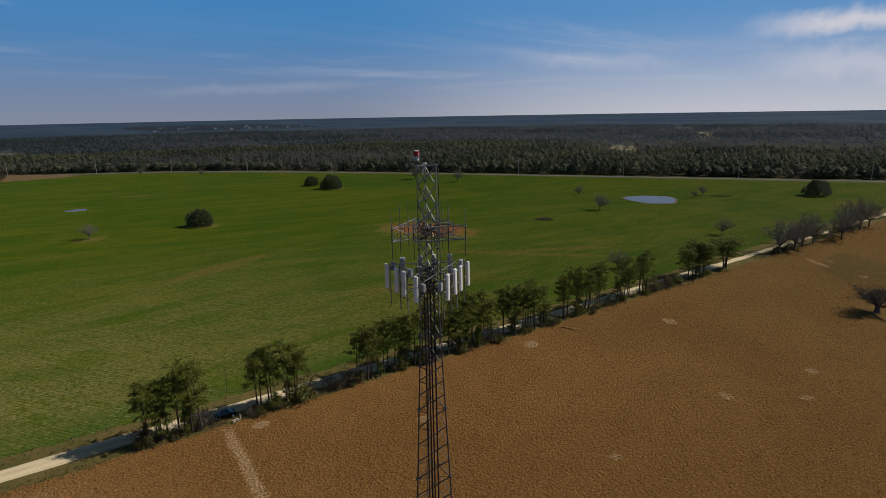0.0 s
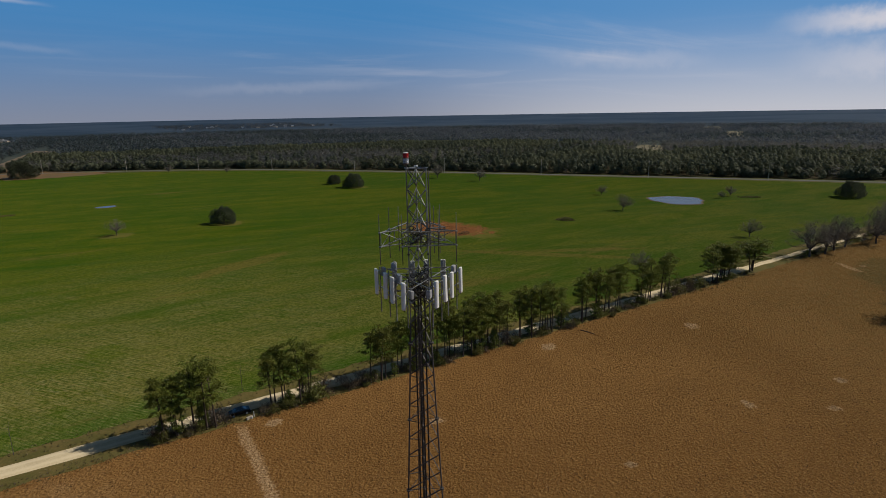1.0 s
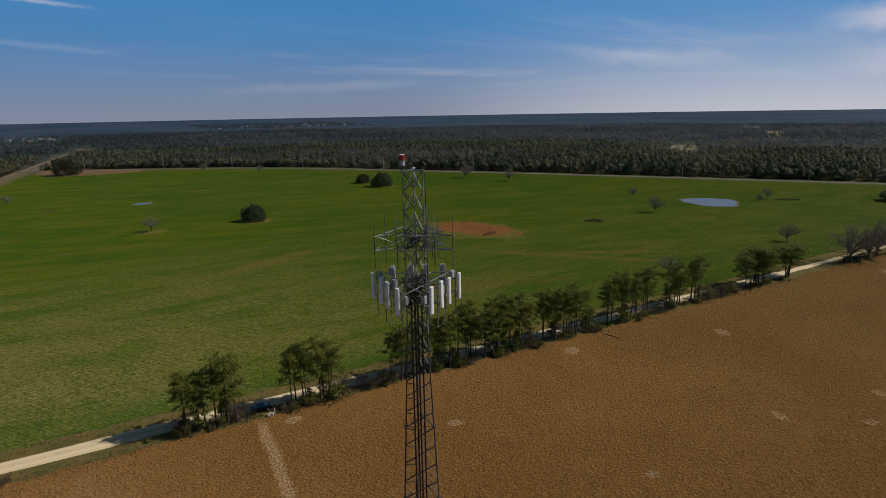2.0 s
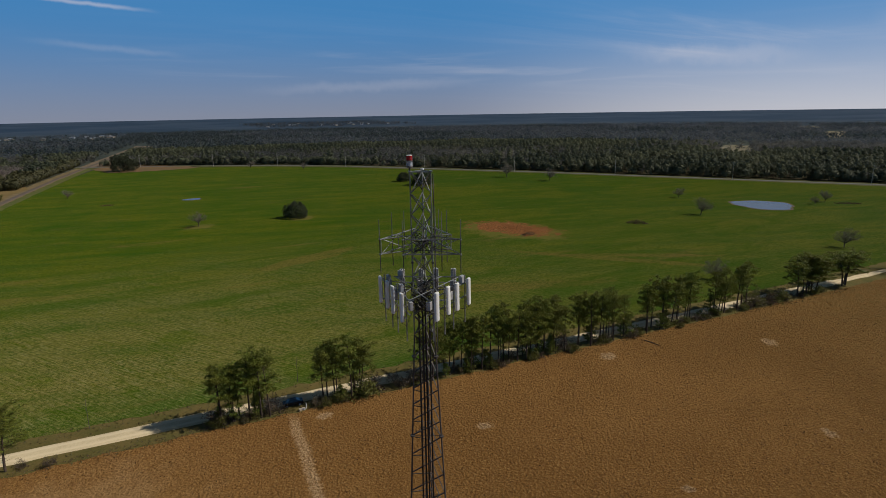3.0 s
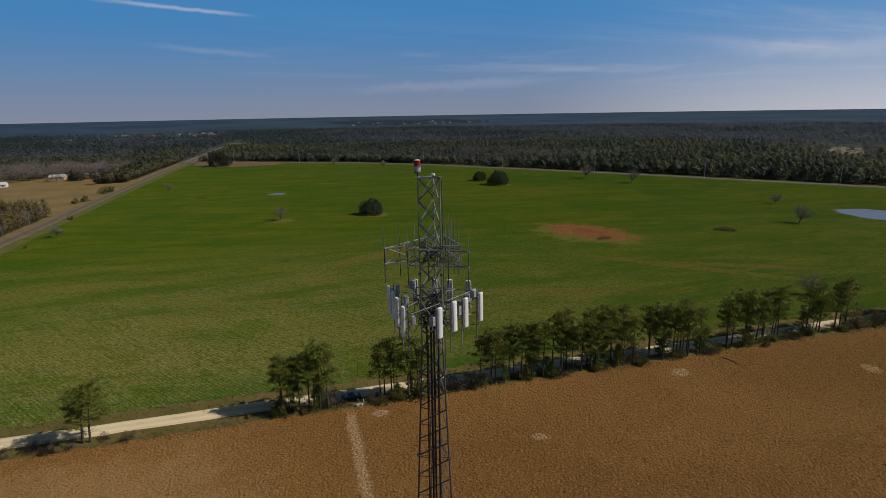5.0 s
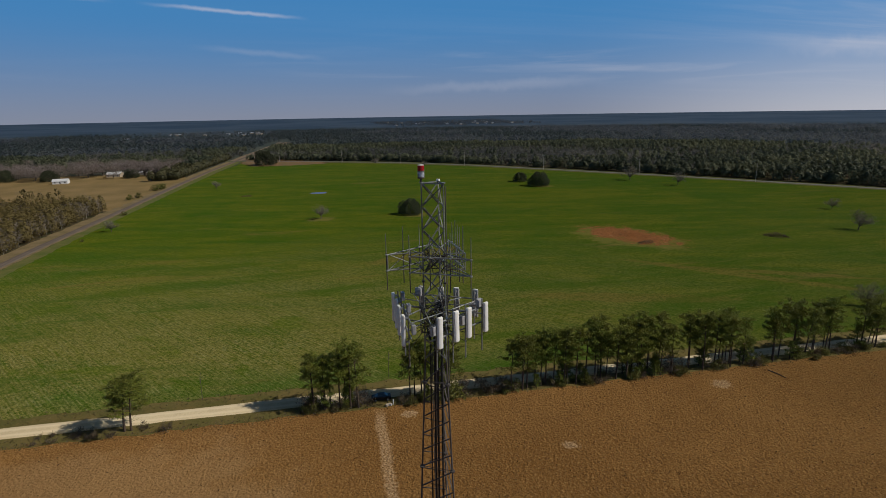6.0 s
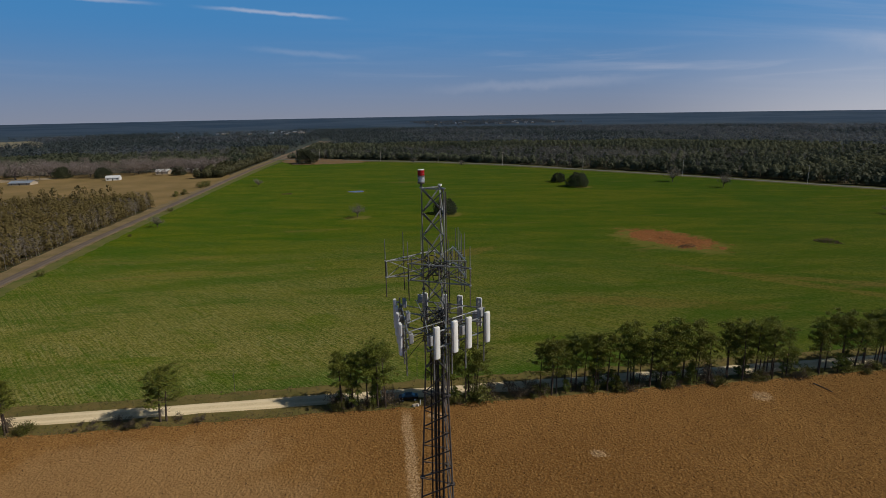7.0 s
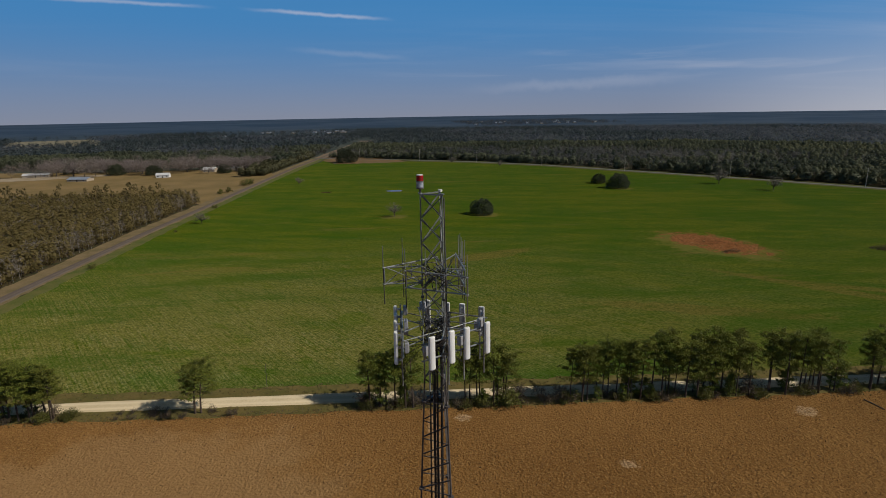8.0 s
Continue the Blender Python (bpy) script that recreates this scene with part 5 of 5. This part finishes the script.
def lathe(name, rings, mat, sides=20):
    v, f = [], []
    for r, z in rings:
        v += [(r * math.cos(2 * math.pi * i / sides), r * math.sin(2 * math.pi * i / sides), z) for i in range(sides)]
    for q in range(len(rings) - 1):
        for i in range(sides):
            j = (i + 1) % sides
            f.append((q * sides + i, q * sides + j, (q + 1) * sides + j, (q + 1) * sides + i))
    f.append(tuple(range(sides))[::-1])
    f.append(tuple((len(rings) - 1) * sides + i for i in range(sides)))
    return mesh_of(name, v, f, mat)


part("stem", bar("stem", (0, 0, 0), (0, 0, 0.2), 0.05, STEEL_DULL, 10), light)
part("base_plate", lathe("base_plate", [(0.16, 0.19), (0.185, 0.21), (0.185, 0.25), (0.17, 0.27)], STEEL_DULL), light)
part("clear_lens", lathe("clear_lens", [(0.155, 0.27), (0.17, 0.30), (0.17, 0.36), (0.163, 0.37), (0.17, 0.38), (0.17, 0.45), (0.163, 0.46), (0.17, 0.47), (0.17, 0.53), (0.18, 0.55)], CLEAR_LENS), light, "frosted clear lens")
part("collar", lathe("collar", [(0.20, 0.55), (0.182, 0.56), (0.182, 0.585), (0.17, 0.595)], STEEL_DULL), light)
part("red_lens", lathe("red_lens", [(0.165, 0.595), (0.17, 0.61), (0.17, 0.69), (0.163, 0.70), (0.17, 0.71), (0.17, 0.80), (0.17, 0.86)], RED_LENS), light, "deep red ribbed lens")
part("cap", lathe("cap", [(0.16, 0.86), (0.16, 0.875), (0.13, 0.89), (0.05, 0.90)], RADOME), light, "pale cap")


# whip mounts: three truss frames in a pinwheel
def turned(p, i):
    a = radians(120 * i)
    return Vector((p[0] * math.cos(a) - p[1] * math.sin(a), p[0] * math.sin(a) + p[1] * math.cos(a), p[2]))


ZT, ZB = 57.1, 56.3
for i in range(3):
    mount = thing("whip_mount", Matrix.Translation(AXIS), "galvanised truss frame carrying whip aerials", "antenna mount", "whip mounts")
    c0, c1 = (-1.42, -0.62), (1.2, -2.08)
    at = lambda k, z: turned((c0[0] + (c1[0] - c0[0]) * k, c0[1] + (c1[1] - c0[1]) * k, z), i)
    for z in (ZT, ZB):
        part("rail", bar("rail", at(-0.02, z), at(1.02, z), 0.036, STEEL, 8), mount)
        part("arm", bar("arm", at(0.03, z), leg_at((1 + 2 * i) % 3, z), 0.03, STEEL, 8), mount)
        part("arm", bar("arm", at(0.97, z), leg_at((0 + 2 * i) % 3, z), 0.03, STEEL, 8), mount)
    for k in (0.0, 0.5, 1.0):
        part("upright", bar("upright", at(k, ZB), at(k, ZT), 0.028, STEEL, 6), mount)
    part("diagonal", bar("diagonal", at(0.0, ZB), at(0.5, ZT), 0.022, STEEL, 6), mount)
    part("diagonal", bar("diagonal", at(0.5, ZT), at(1.0, ZB), 0.022, STEEL, 6), mount)
    part("diagonal", bar("diagonal", at(0.97, ZT), leg_at((0 + 2 * i) % 3, ZB), 0.022, STEEL, 6), mount)
    part("diagonal", bar("diagonal", at(0.03, ZT), leg_at((1 + 2 * i) % 3, ZB), 0.022, STEEL, 6), mount)
    for q, k in enumerate(((0.0, 0.34, 0.67, 1.0), (0.2, 0.40, 0.52, 0.66, 0.85), (0.27, 0.64, 1.0))[i]):
        hi, lo = 58.15 + 0.10 * ((q * 7 + i * 5) % 3), 55.3 + 0.12 * ((q * 5 + i) % 3)
        foot = at(k, 0) * 1.0 + turned((-0.03, -0.07, 0), i)
        whip = thing("whip_antenna", Matrix.Translation(AXIS + foot + Vector((0, 0, lo))), "slim upright whip aerial clamped to the truss frame", "antenna", "whip aerials")
        part("mast", bar("mast", (0, 0, 0), (0, 0, ZT + 0.1 - lo), 0.024, STEEL_DULL, 8), whip)
        part("radiator", bar("radiator", (0, 0, ZT + 0.1 - lo), (0, 0, hi - lo), 0.022, WHIP, 8, 0.014), whip)
        part("clamp", box_mesh("clamp", (0.09, 0.14, 0.07), STEEL, 0.01, (0.0, 0.0, ZT - lo)), whip)
        part("clamp", box_mesh("clamp", (0.09, 0.14, 0.07), STEEL, 0.01, (0.0, 0.0, ZB - lo)), whip)

# panel antennas: three sectors of four on pipe frames


def panel_body():
    """A radome: flat back, rounded front and ends."""
    ring = [(-0.15, 0.0), (-0.155, 0.05), (-0.13, 0.11), (-0.07, 0.14), (0, 0.147), (0.07, 0.14), (0.13, 0.11), (0.155, 0.05), (0.15, 0.0)]
    v, f = [], []
    for z, s in ((-0.775, 0.86), (-0.755, 0.97), (-0.725, 1.0), (0.725, 1.0), (0.755, 0.97), (0.775, 0.86)):
        v += [(x * s, -(y * s), z) for x, y in ring]
    w = len(ring)
    for q in range(5):
        for i in range(w):
            j = (i + 1) % w
            f.append((q * w + i, q * w + j, (q + 1) * w + j, (q + 1) * w + i))
    f += [tuple(range(w))[::-1], tuple(5 * w + i for i in range(w))]
    data = mesh_of("radome", v, f, RADOME)
    bm = bmesh.new()
    bm.from_mesh(data)
    bmesh.ops.recalc_face_normals(bm, faces=bm.faces[:])
    bm.to_mesh(data)
    bm.free()
    return data


BODY = panel_body()
BACK = box_mesh("back_plate", (0.27, 0.03, 1.48), RADIO, 0.006, (0, 0.018, 0))
BRACKET = box_mesh("bracket", (0.10, 0.16, 0.09), STEEL, 0.01, (0, 0.10, 0))
PLUG = bar("connector", (0, 0, 0), (0, 0, -0.10), 0.018, STEEL_DULL, 6)
UNIT = box_mesh("case", (0.34, 0.18, 0.46), RADIO, 0.025)
FIN = box_mesh("fin", (0.30, 0.035, 0.012), RADIO)


def frame_pose(i):
    """The pose of a sector's frame: x along it, -y outwards, at the middle of its panels."""
    a = radians(LEGS[i])
    return pose(AXIS.x + 1.66 * math.cos(a), AXIS.y + 1.66 * math.sin(a), 53.83, 0, 0, LEGS[i] + 90)


PANEL_AT = {0: (-1.61, -0.55, 0.31, 1.50), 1: (-1.60, -0.49, 0.32, 1.60), 2: (-1.53, -0.49, 0.37, 1.49)}
for i in range(3):
    m = frame_pose(i)
    sector = thing("sector_frame", m, "galvanised pipe frame holding a row of panel antennas", "antenna mount", "sector frames")
    for z in (0.36, -0.42):
        part("rail", bar("rail", (-1.95, 0, z), (1.95, 0, z), 0.04, STEEL, 8), sector)
        for s in (-0.85, 0.85):
            a = m.inverted() @ (AXIS + leg_at(i, 53.83 + z))
            part("standoff", bar("standoff", (s, 0.0, z), tuple(a), 0.034, STEEL, 8), sector)
    part("tie_back", bar("tie_back", (1.85, 0.02, 0.36), tuple(m.inverted() @ (AXIS + leg_at(i - 1, 54.1))), 0.026, STEEL, 6), sector)
    part("tie_back", bar("tie_back", (-1.85, 0.02, 0.36), tuple(m.inverted() @ (AXIS + leg_at(i + 1, 54.1))), 0.026, STEEL, 6), sector)
    for q, x in enumerate(PANEL_AT[i]):
        part("mast_pipe", bar("mast_pipe", (x, -0.07, -1.95), (x, -0.07, 0.85), 0.034, STEEL, 8), sector)
        tilt = (0.0, 1.2, 0.4, 0.8)[q]
        z = (0.0, 0.02, -0.03, -0.06)[q]
        panel = thing("panel_antenna", m @ pose(x, -0.27, z, -tilt, 0, (-3, 2, 0, 4)[q]), "long white sector panel antenna on a pipe frame", "antenna", "panel antennas")
        part("radome", BODY, panel)
        part("back_plate", BACK, panel, "grey back plate")
        for zb in (-0.6, 0.6):
            part("bracket", BRACKET, panel, "", pose(0, 0, zb))
        for xc in (-0.07, 0.07):
            part("connector", PLUG, panel, "", pose(xc, -0.05, -0.775))
        # jumper cables from the panel's foot to the mast
        v, f = [], []
        inv = m.inverted()
        end = inv @ (AXIS + leg_at(i, 53.2, -0.2))
        p0 = Vector((x, -0.2, z - 0.93))
        pts = [p0, p0 + Vector((0.03, 0.12, -0.16)), p0.lerp(end, 0.35) + Vector((0, 0, -0.12)), p0.lerp(end, 0.7) + Vector((0, 0, -0.02)), end]
        for a, b in zip(pts, pts[1:]):
            tube(v, f, a, b, 0.016, 0.016, 5)
        part("jumper_cable", mesh_of("jumper_cable", v, f, RUBBER), sector, "black jumper cable")
        if q in ((0, 2, 3) if i != 1 else (0, 1, 2, 3)):
            unit = thing("radio_unit", m @ pose(x + 0.02, 0.16, 0.55 if (q + i) % 2 else -0.05), "grey finned remote radio unit behind a panel antenna", "radio unit", "radio units")
            part("case", UNIT, unit)
            for zf in (-0.16, -0.08, 0.0, 0.08, 0.16):
                part("fin", FIN, unit, "", pose(0, 0.10, zf))
# ---- brush, rubble and the weeds of the field ----
def heap(name, x, y, a, b, turn, tall, count, mat, label, seed, size):
    rng = np.random.default_rng(seed)
    r, t = np.sqrt(rng.random(count)), rng.random(count) * 6.28
    px, py = a * r * np.cos(t), b * r * np.sin(t)
    pz = tall * (1 - r * r) * rng.random(count)
    c, s = math.cos(radians(turn)), math.sin(radians(turn))
    v, f = [], []
    for q in range(count):
        w = Vector(rng.normal(size=3))
        w.z *= 0.35
        w = w.normalized() * size * (0.5 + rng.random())
        p0 = Vector((px[q] * c - py[q] * s, px[q] * s + py[q] * c, max(0.1, pz[q])))
        e = p0 + w
        e.z = max(0.06, e.z)
        tube(v, f, p0, e, 0.12 * size / 1.5, 0.05 * size / 1.5, 4)
    ob = new(name, mesh_of(name, v, f, mat))
    ob.matrix_basis = pose(x, y, 0)
    tagged(ob, label, "brush", "", "stuff")


heap("brush_pile", 241, 221, 5.6, 3.2, -45, 2.2, 300, MUD, "low dark pile of brush in the green field", 71, 1.0)
heap("brush_pile", 172, 229, 5.5, 2.4, 20, 1.1, 110, MUD, "dead brush on the edge of the clay patch", 72, 1.0)
heap("clay_rubble", 175, 245, 14, 6, 112, 0.7, 110, RED_SOIL, "lumps of red clay and roots on the bare patch", 73, 0.9)
heap("brush_pile", -34, 465, 4, 2.2, 0, 0.9, 90, MUD, "small dark brush pile in the green field", 74, 1.2)
heap("brush_pile", 402, 196, 8, 2, -40, 1.0, 120, MUD, "low brush in the green field", 75, 1.4)
v, f = [], []
add_limb(v, f, [Vector((121.4, 102.6, 0.12)), Vector((121.8, 100.4, 0.2)), Vector((122.2, 98, 0.14))], 0.13, 0.07, 6)
tagged(new("fallen_branch", mesh_of("fallen_branch", v, f, GREY_BARK)), "dark fallen branch lying on the dead weeds", "branch")


def tufts(name, count, seed, x0, x1, y0, y1, mat, label, size, keep):
    rng = np.random.default_rng(seed)
    p = np.stack([x0 + (x1 - x0) * rng.random(count), y0 + (y1 - y0) * rng.random(count)], axis=1)
    p = p[keep(p[:, 0], p[:, 1])]
    n = len(p)
    lean = rng.normal(size=(n, 3, 2)) * 0.9
    h = size * (0.5 + rng.random((n, 3)))
    a = rng.random((n, 3)) * 6.28
    w = size * 0.38
    base = p[:, None, :] + rng.normal(size=(n, 3, 2)) * size * 0.35
    e = np.stack([np.cos(a), np.sin(a)], axis=2) * w
    z0 = np.full((n, 3, 1), 0.03)
    v = np.stack([np.concatenate([base - e, z0], 2), np.concatenate([base + e, z0], 2), np.concatenate([base + lean * size, h[..., None]], 2)], axis=2).reshape(-1, 3)
    tagged(new(name, fast_mesh(name, v, np.arange(len(v)).reshape(-1, 3), mat)), label, "weeds", "", "stuff")


in_brown = lambda x, y: (y < np.where(x < 140, 119.3 - 0.062 * x, 110.6 - 0.0465 * (x - 140)) - 5.6) & (np.abs(x - 25.1 - 0.06 * (y - 104)) > 0.8) & np.all([np.hypot(x - a, y - b) > r * 0.9 for a, b, r in SPOTS], axis=0) & ((((x + 34) / 40) ** 2 + ((y - 84) / 24) ** 2 > 1) | (np.sin(x * 57.3) * np.sin(y * 71.7) > 0.1))
tufts("dead_weed_tufts", 70000, 81, -70, 190, 10, 120, WEEDS, "dead brown weed tufts covering the field", 0.17, in_brown)
tufts("dark_weed_tufts", 2600, 86, -70, 200, 10, 120, foliage("dark_weeds", (0.085, 0.045, 0.017), (0.110, 0.060, 0.022), (0.15, 0.085, 0.035), 0.6, 0.5), "dark dead weed clumps scattered over the field", 0.24, in_brown)
tufts("far_weed_tufts", 34000, 82, 190, 420, 0, 110, WEEDS, "dead brown weed tufts further off", 0.24, in_brown)
tufts("verge_grass", 9000, 83, -118, 220, 98, 138, foliage("verge_blades", (0.085, 0.072, 0.026), (0.115, 0.088, 0.034), (0.15, 0.11, 0.05)), "dry tufts of grass on the road's verges", 0.28,
      lambda x, y: (np.abs(y - (119.3 - 0.062 * x)) > 2.9) & (np.abs(y - (119.3 - 0.062 * x)) < 7.5))

# a dark line of scrub in the ditch on the field's edge
ribbon("ditch", [(-118, 122.0), (-50, 116.6), (-16, 114.5), (2, 113.4), (12, 112.6)], 0.9, -0.02, MUD, "narrow dark ditch on the edge of the weed field", 0.02, 0.3, 8, "ditch")
tufts("ditch_scrub", 1900, 84, -118, 12, 111, 123, SCRUB, "dry brown scrub along the ditch", 0.22, lambda x, y: np.abs(y - (113.9 - 0.062 * x)) < 0.9)
for x, y in ((-13.5, 126.0), (29.8, 125.2)):
    sapling = thing("sapling", pose(x, y, 0), "thin leafless sapling on the grass verge", "tree", "saplings on the verge")
    part("stem", bar("stem", (0, 0, -0.1), (0.15, 0.05, 6.4), 0.07, GREY_BARK, 6, 0.025), sapling)
    for k in range(7):
        z, a = 3.6 + 0.42 * k, k * 2.3
        part("branch", bar("branch", (0.02 * z, 0, z), (0.02 * z + 0.7 * math.cos(a), 0.7 * math.sin(a), z + 0.75), 0.025, GREY_BARK, 4, 0.01), sapling)


# ---- the parked car and the posts by the field's gate ----
CAR_PAINT = mottled("dark_blue_paint", (0.007, 0.009, 0.016), (0.006, 0.008, 0.013), 1.0, 0.1, 0.25, 0.2, 0, 0.5)
TYRE = mottled("tyre_rubber", (0.02, 0.02, 0.02), (0.035, 0.035, 0.035), 0.3, 0.05, 0.8)


def car(m):
    ob = thing("car", m, "dark blue car parked in the shade beside the dirt road", "car")
    side = [(-2.2, 0.35), (-2.25, 0.75), (-2.1, 0.95), (-1.45, 1.02), (-0.75, 1.46), (0.75, 1.48), (1.5, 1.08), (2.1, 1.0), (2.22, 0.7), (2.2, 0.35)]
    bm = bmesh.new()
    rows = []
    for y, k in ((-0.86, 0.97), (-0.80, 1.0), (0.80, 1.0), (0.86, 0.97)):
        rows.append([bm.verts.new((x * k, y * (0.82 if z > 1.2 else 1.0), z)) for x, z in side])
    for p, q in zip(rows, rows[1:]):
        for i in range(len(side)):
            j = (i + 1) % len(side)
            bm.faces.new((p[i], p[j], q[j], q[i]))
    bm.faces.new(rows[0][::-1])
    bm.faces.new(rows[-1])
    bmesh.ops.recalc_face_normals(bm, faces=bm.faces[:])
    data = bpy.data.meshes.new("body")
    bm.to_mesh(data)
    bm.free()
    data.materials.append(CAR_PAINT)
    part("body", data, ob)
    for s in (-1, 1):
        part("side_window", mesh_of("side_window", [(-1.15, s * 0.845, 1.06), (1.2, s * 0.845, 1.06), (0.7, s * 0.735, 1.40), (-0.68, s * 0.735, 1.40), (-1.15, s * 0.825, 1.06), (1.2, s * 0.825, 1.06), (0.7, s * 0.715, 1.40), (-0.68, s * 0.715, 1.40)],
             [(0, 1, 2, 3), (7, 6, 5, 4), (0, 4, 5, 1), (1, 5, 6, 2), (2, 6, 7, 3), (3, 7, 4, 0)], PANE), ob, "dark side window")
        part("headlight", box_mesh("headlight", (0.08, 0.34, 0.14), CLEAR_LENS, 0.03, (2.17, s * 0.6, 0.78)), ob, "clear headlight")
        part("tail_light", box_mesh("tail_light", (0.08, 0.3, 0.16), RED_LENS, 0.03, (-2.17, s * 0.62, 0.82)), ob, "red tail light")
        for x in (-1.35, 1.38):
            wheel = part("wheel", lathe("wheel", [(0.30, -0.11), (0.33, -0.08), (0.33, 0.08), (0.30, 0.11)], TYRE, 18), ob, "", pose(x, s * 0.80, 0.33, 90, 0, 0))
            part("rim", lathe("rim", [(0.20, -0.12), (0.21, 0.12)], RADIO, 14), wheel)
    part("windscreen", mesh_of("windscreen", [(1.50, -0.68, 1.10), (1.50, 0.68, 1.10), (0.80, 0.62, 1.47), (0.80, -0.62, 1.47), (1.47, -0.68, 1.08), (1.47, 0.68, 1.08), (0.77, 0.62, 1.45), (0.77, -0.62, 1.45)],
         [(0, 1, 2, 3), (7, 6, 5, 4), (0, 4, 5, 1), (1, 5, 6, 2), (2, 6, 7, 3), (3, 7, 4, 0)], PANE), ob, "dark windscreen")


car(pose(26.5, 114.9, 0.02, 0, 0, -4))
post = thing("marker_post", pose(28.8, 112.0, 0), "short white marker post at the field's edge", "post")
part("shaft", bar("shaft", (0, 0, -0.1), (0, 0, 1.25), 0.09, WALL_WHITE, 8, 0.085), post)
part("cap", lathe("cap", [(0.10, 1.25), (0.11, 1.27), (0.06, 1.33)], WALL_WHITE, 8), post)
for x, y, turn in ((27.4, 111.6, 20), (28.1, 111.7, -30)):
    box = thing("crate", pose(x, y, 0.05, 0, 0, turn), "small pale crate on the ground by the post", "box", "crates")
    part("body", box_mesh("body", (0.7, 0.5, 0.45), WALL_WHITE if turn < 0 else SIDING_TAN, 0.03, (0, 0, 0.225)), box)
    part("lid", box_mesh("lid", (0.74, 0.54, 0.05), SIDING_TAN, 0.01, (0, 0, 0.475)), box)
for i, (x, y, r) in enumerate(SPOTS):
    heap("dug_soil", x, y, r * 0.8, r * 0.6, 25 * i, 0.25, 26, PALE_SOIL, "clods of pale dug soil on a bare spot", 200 + i, 0.45)
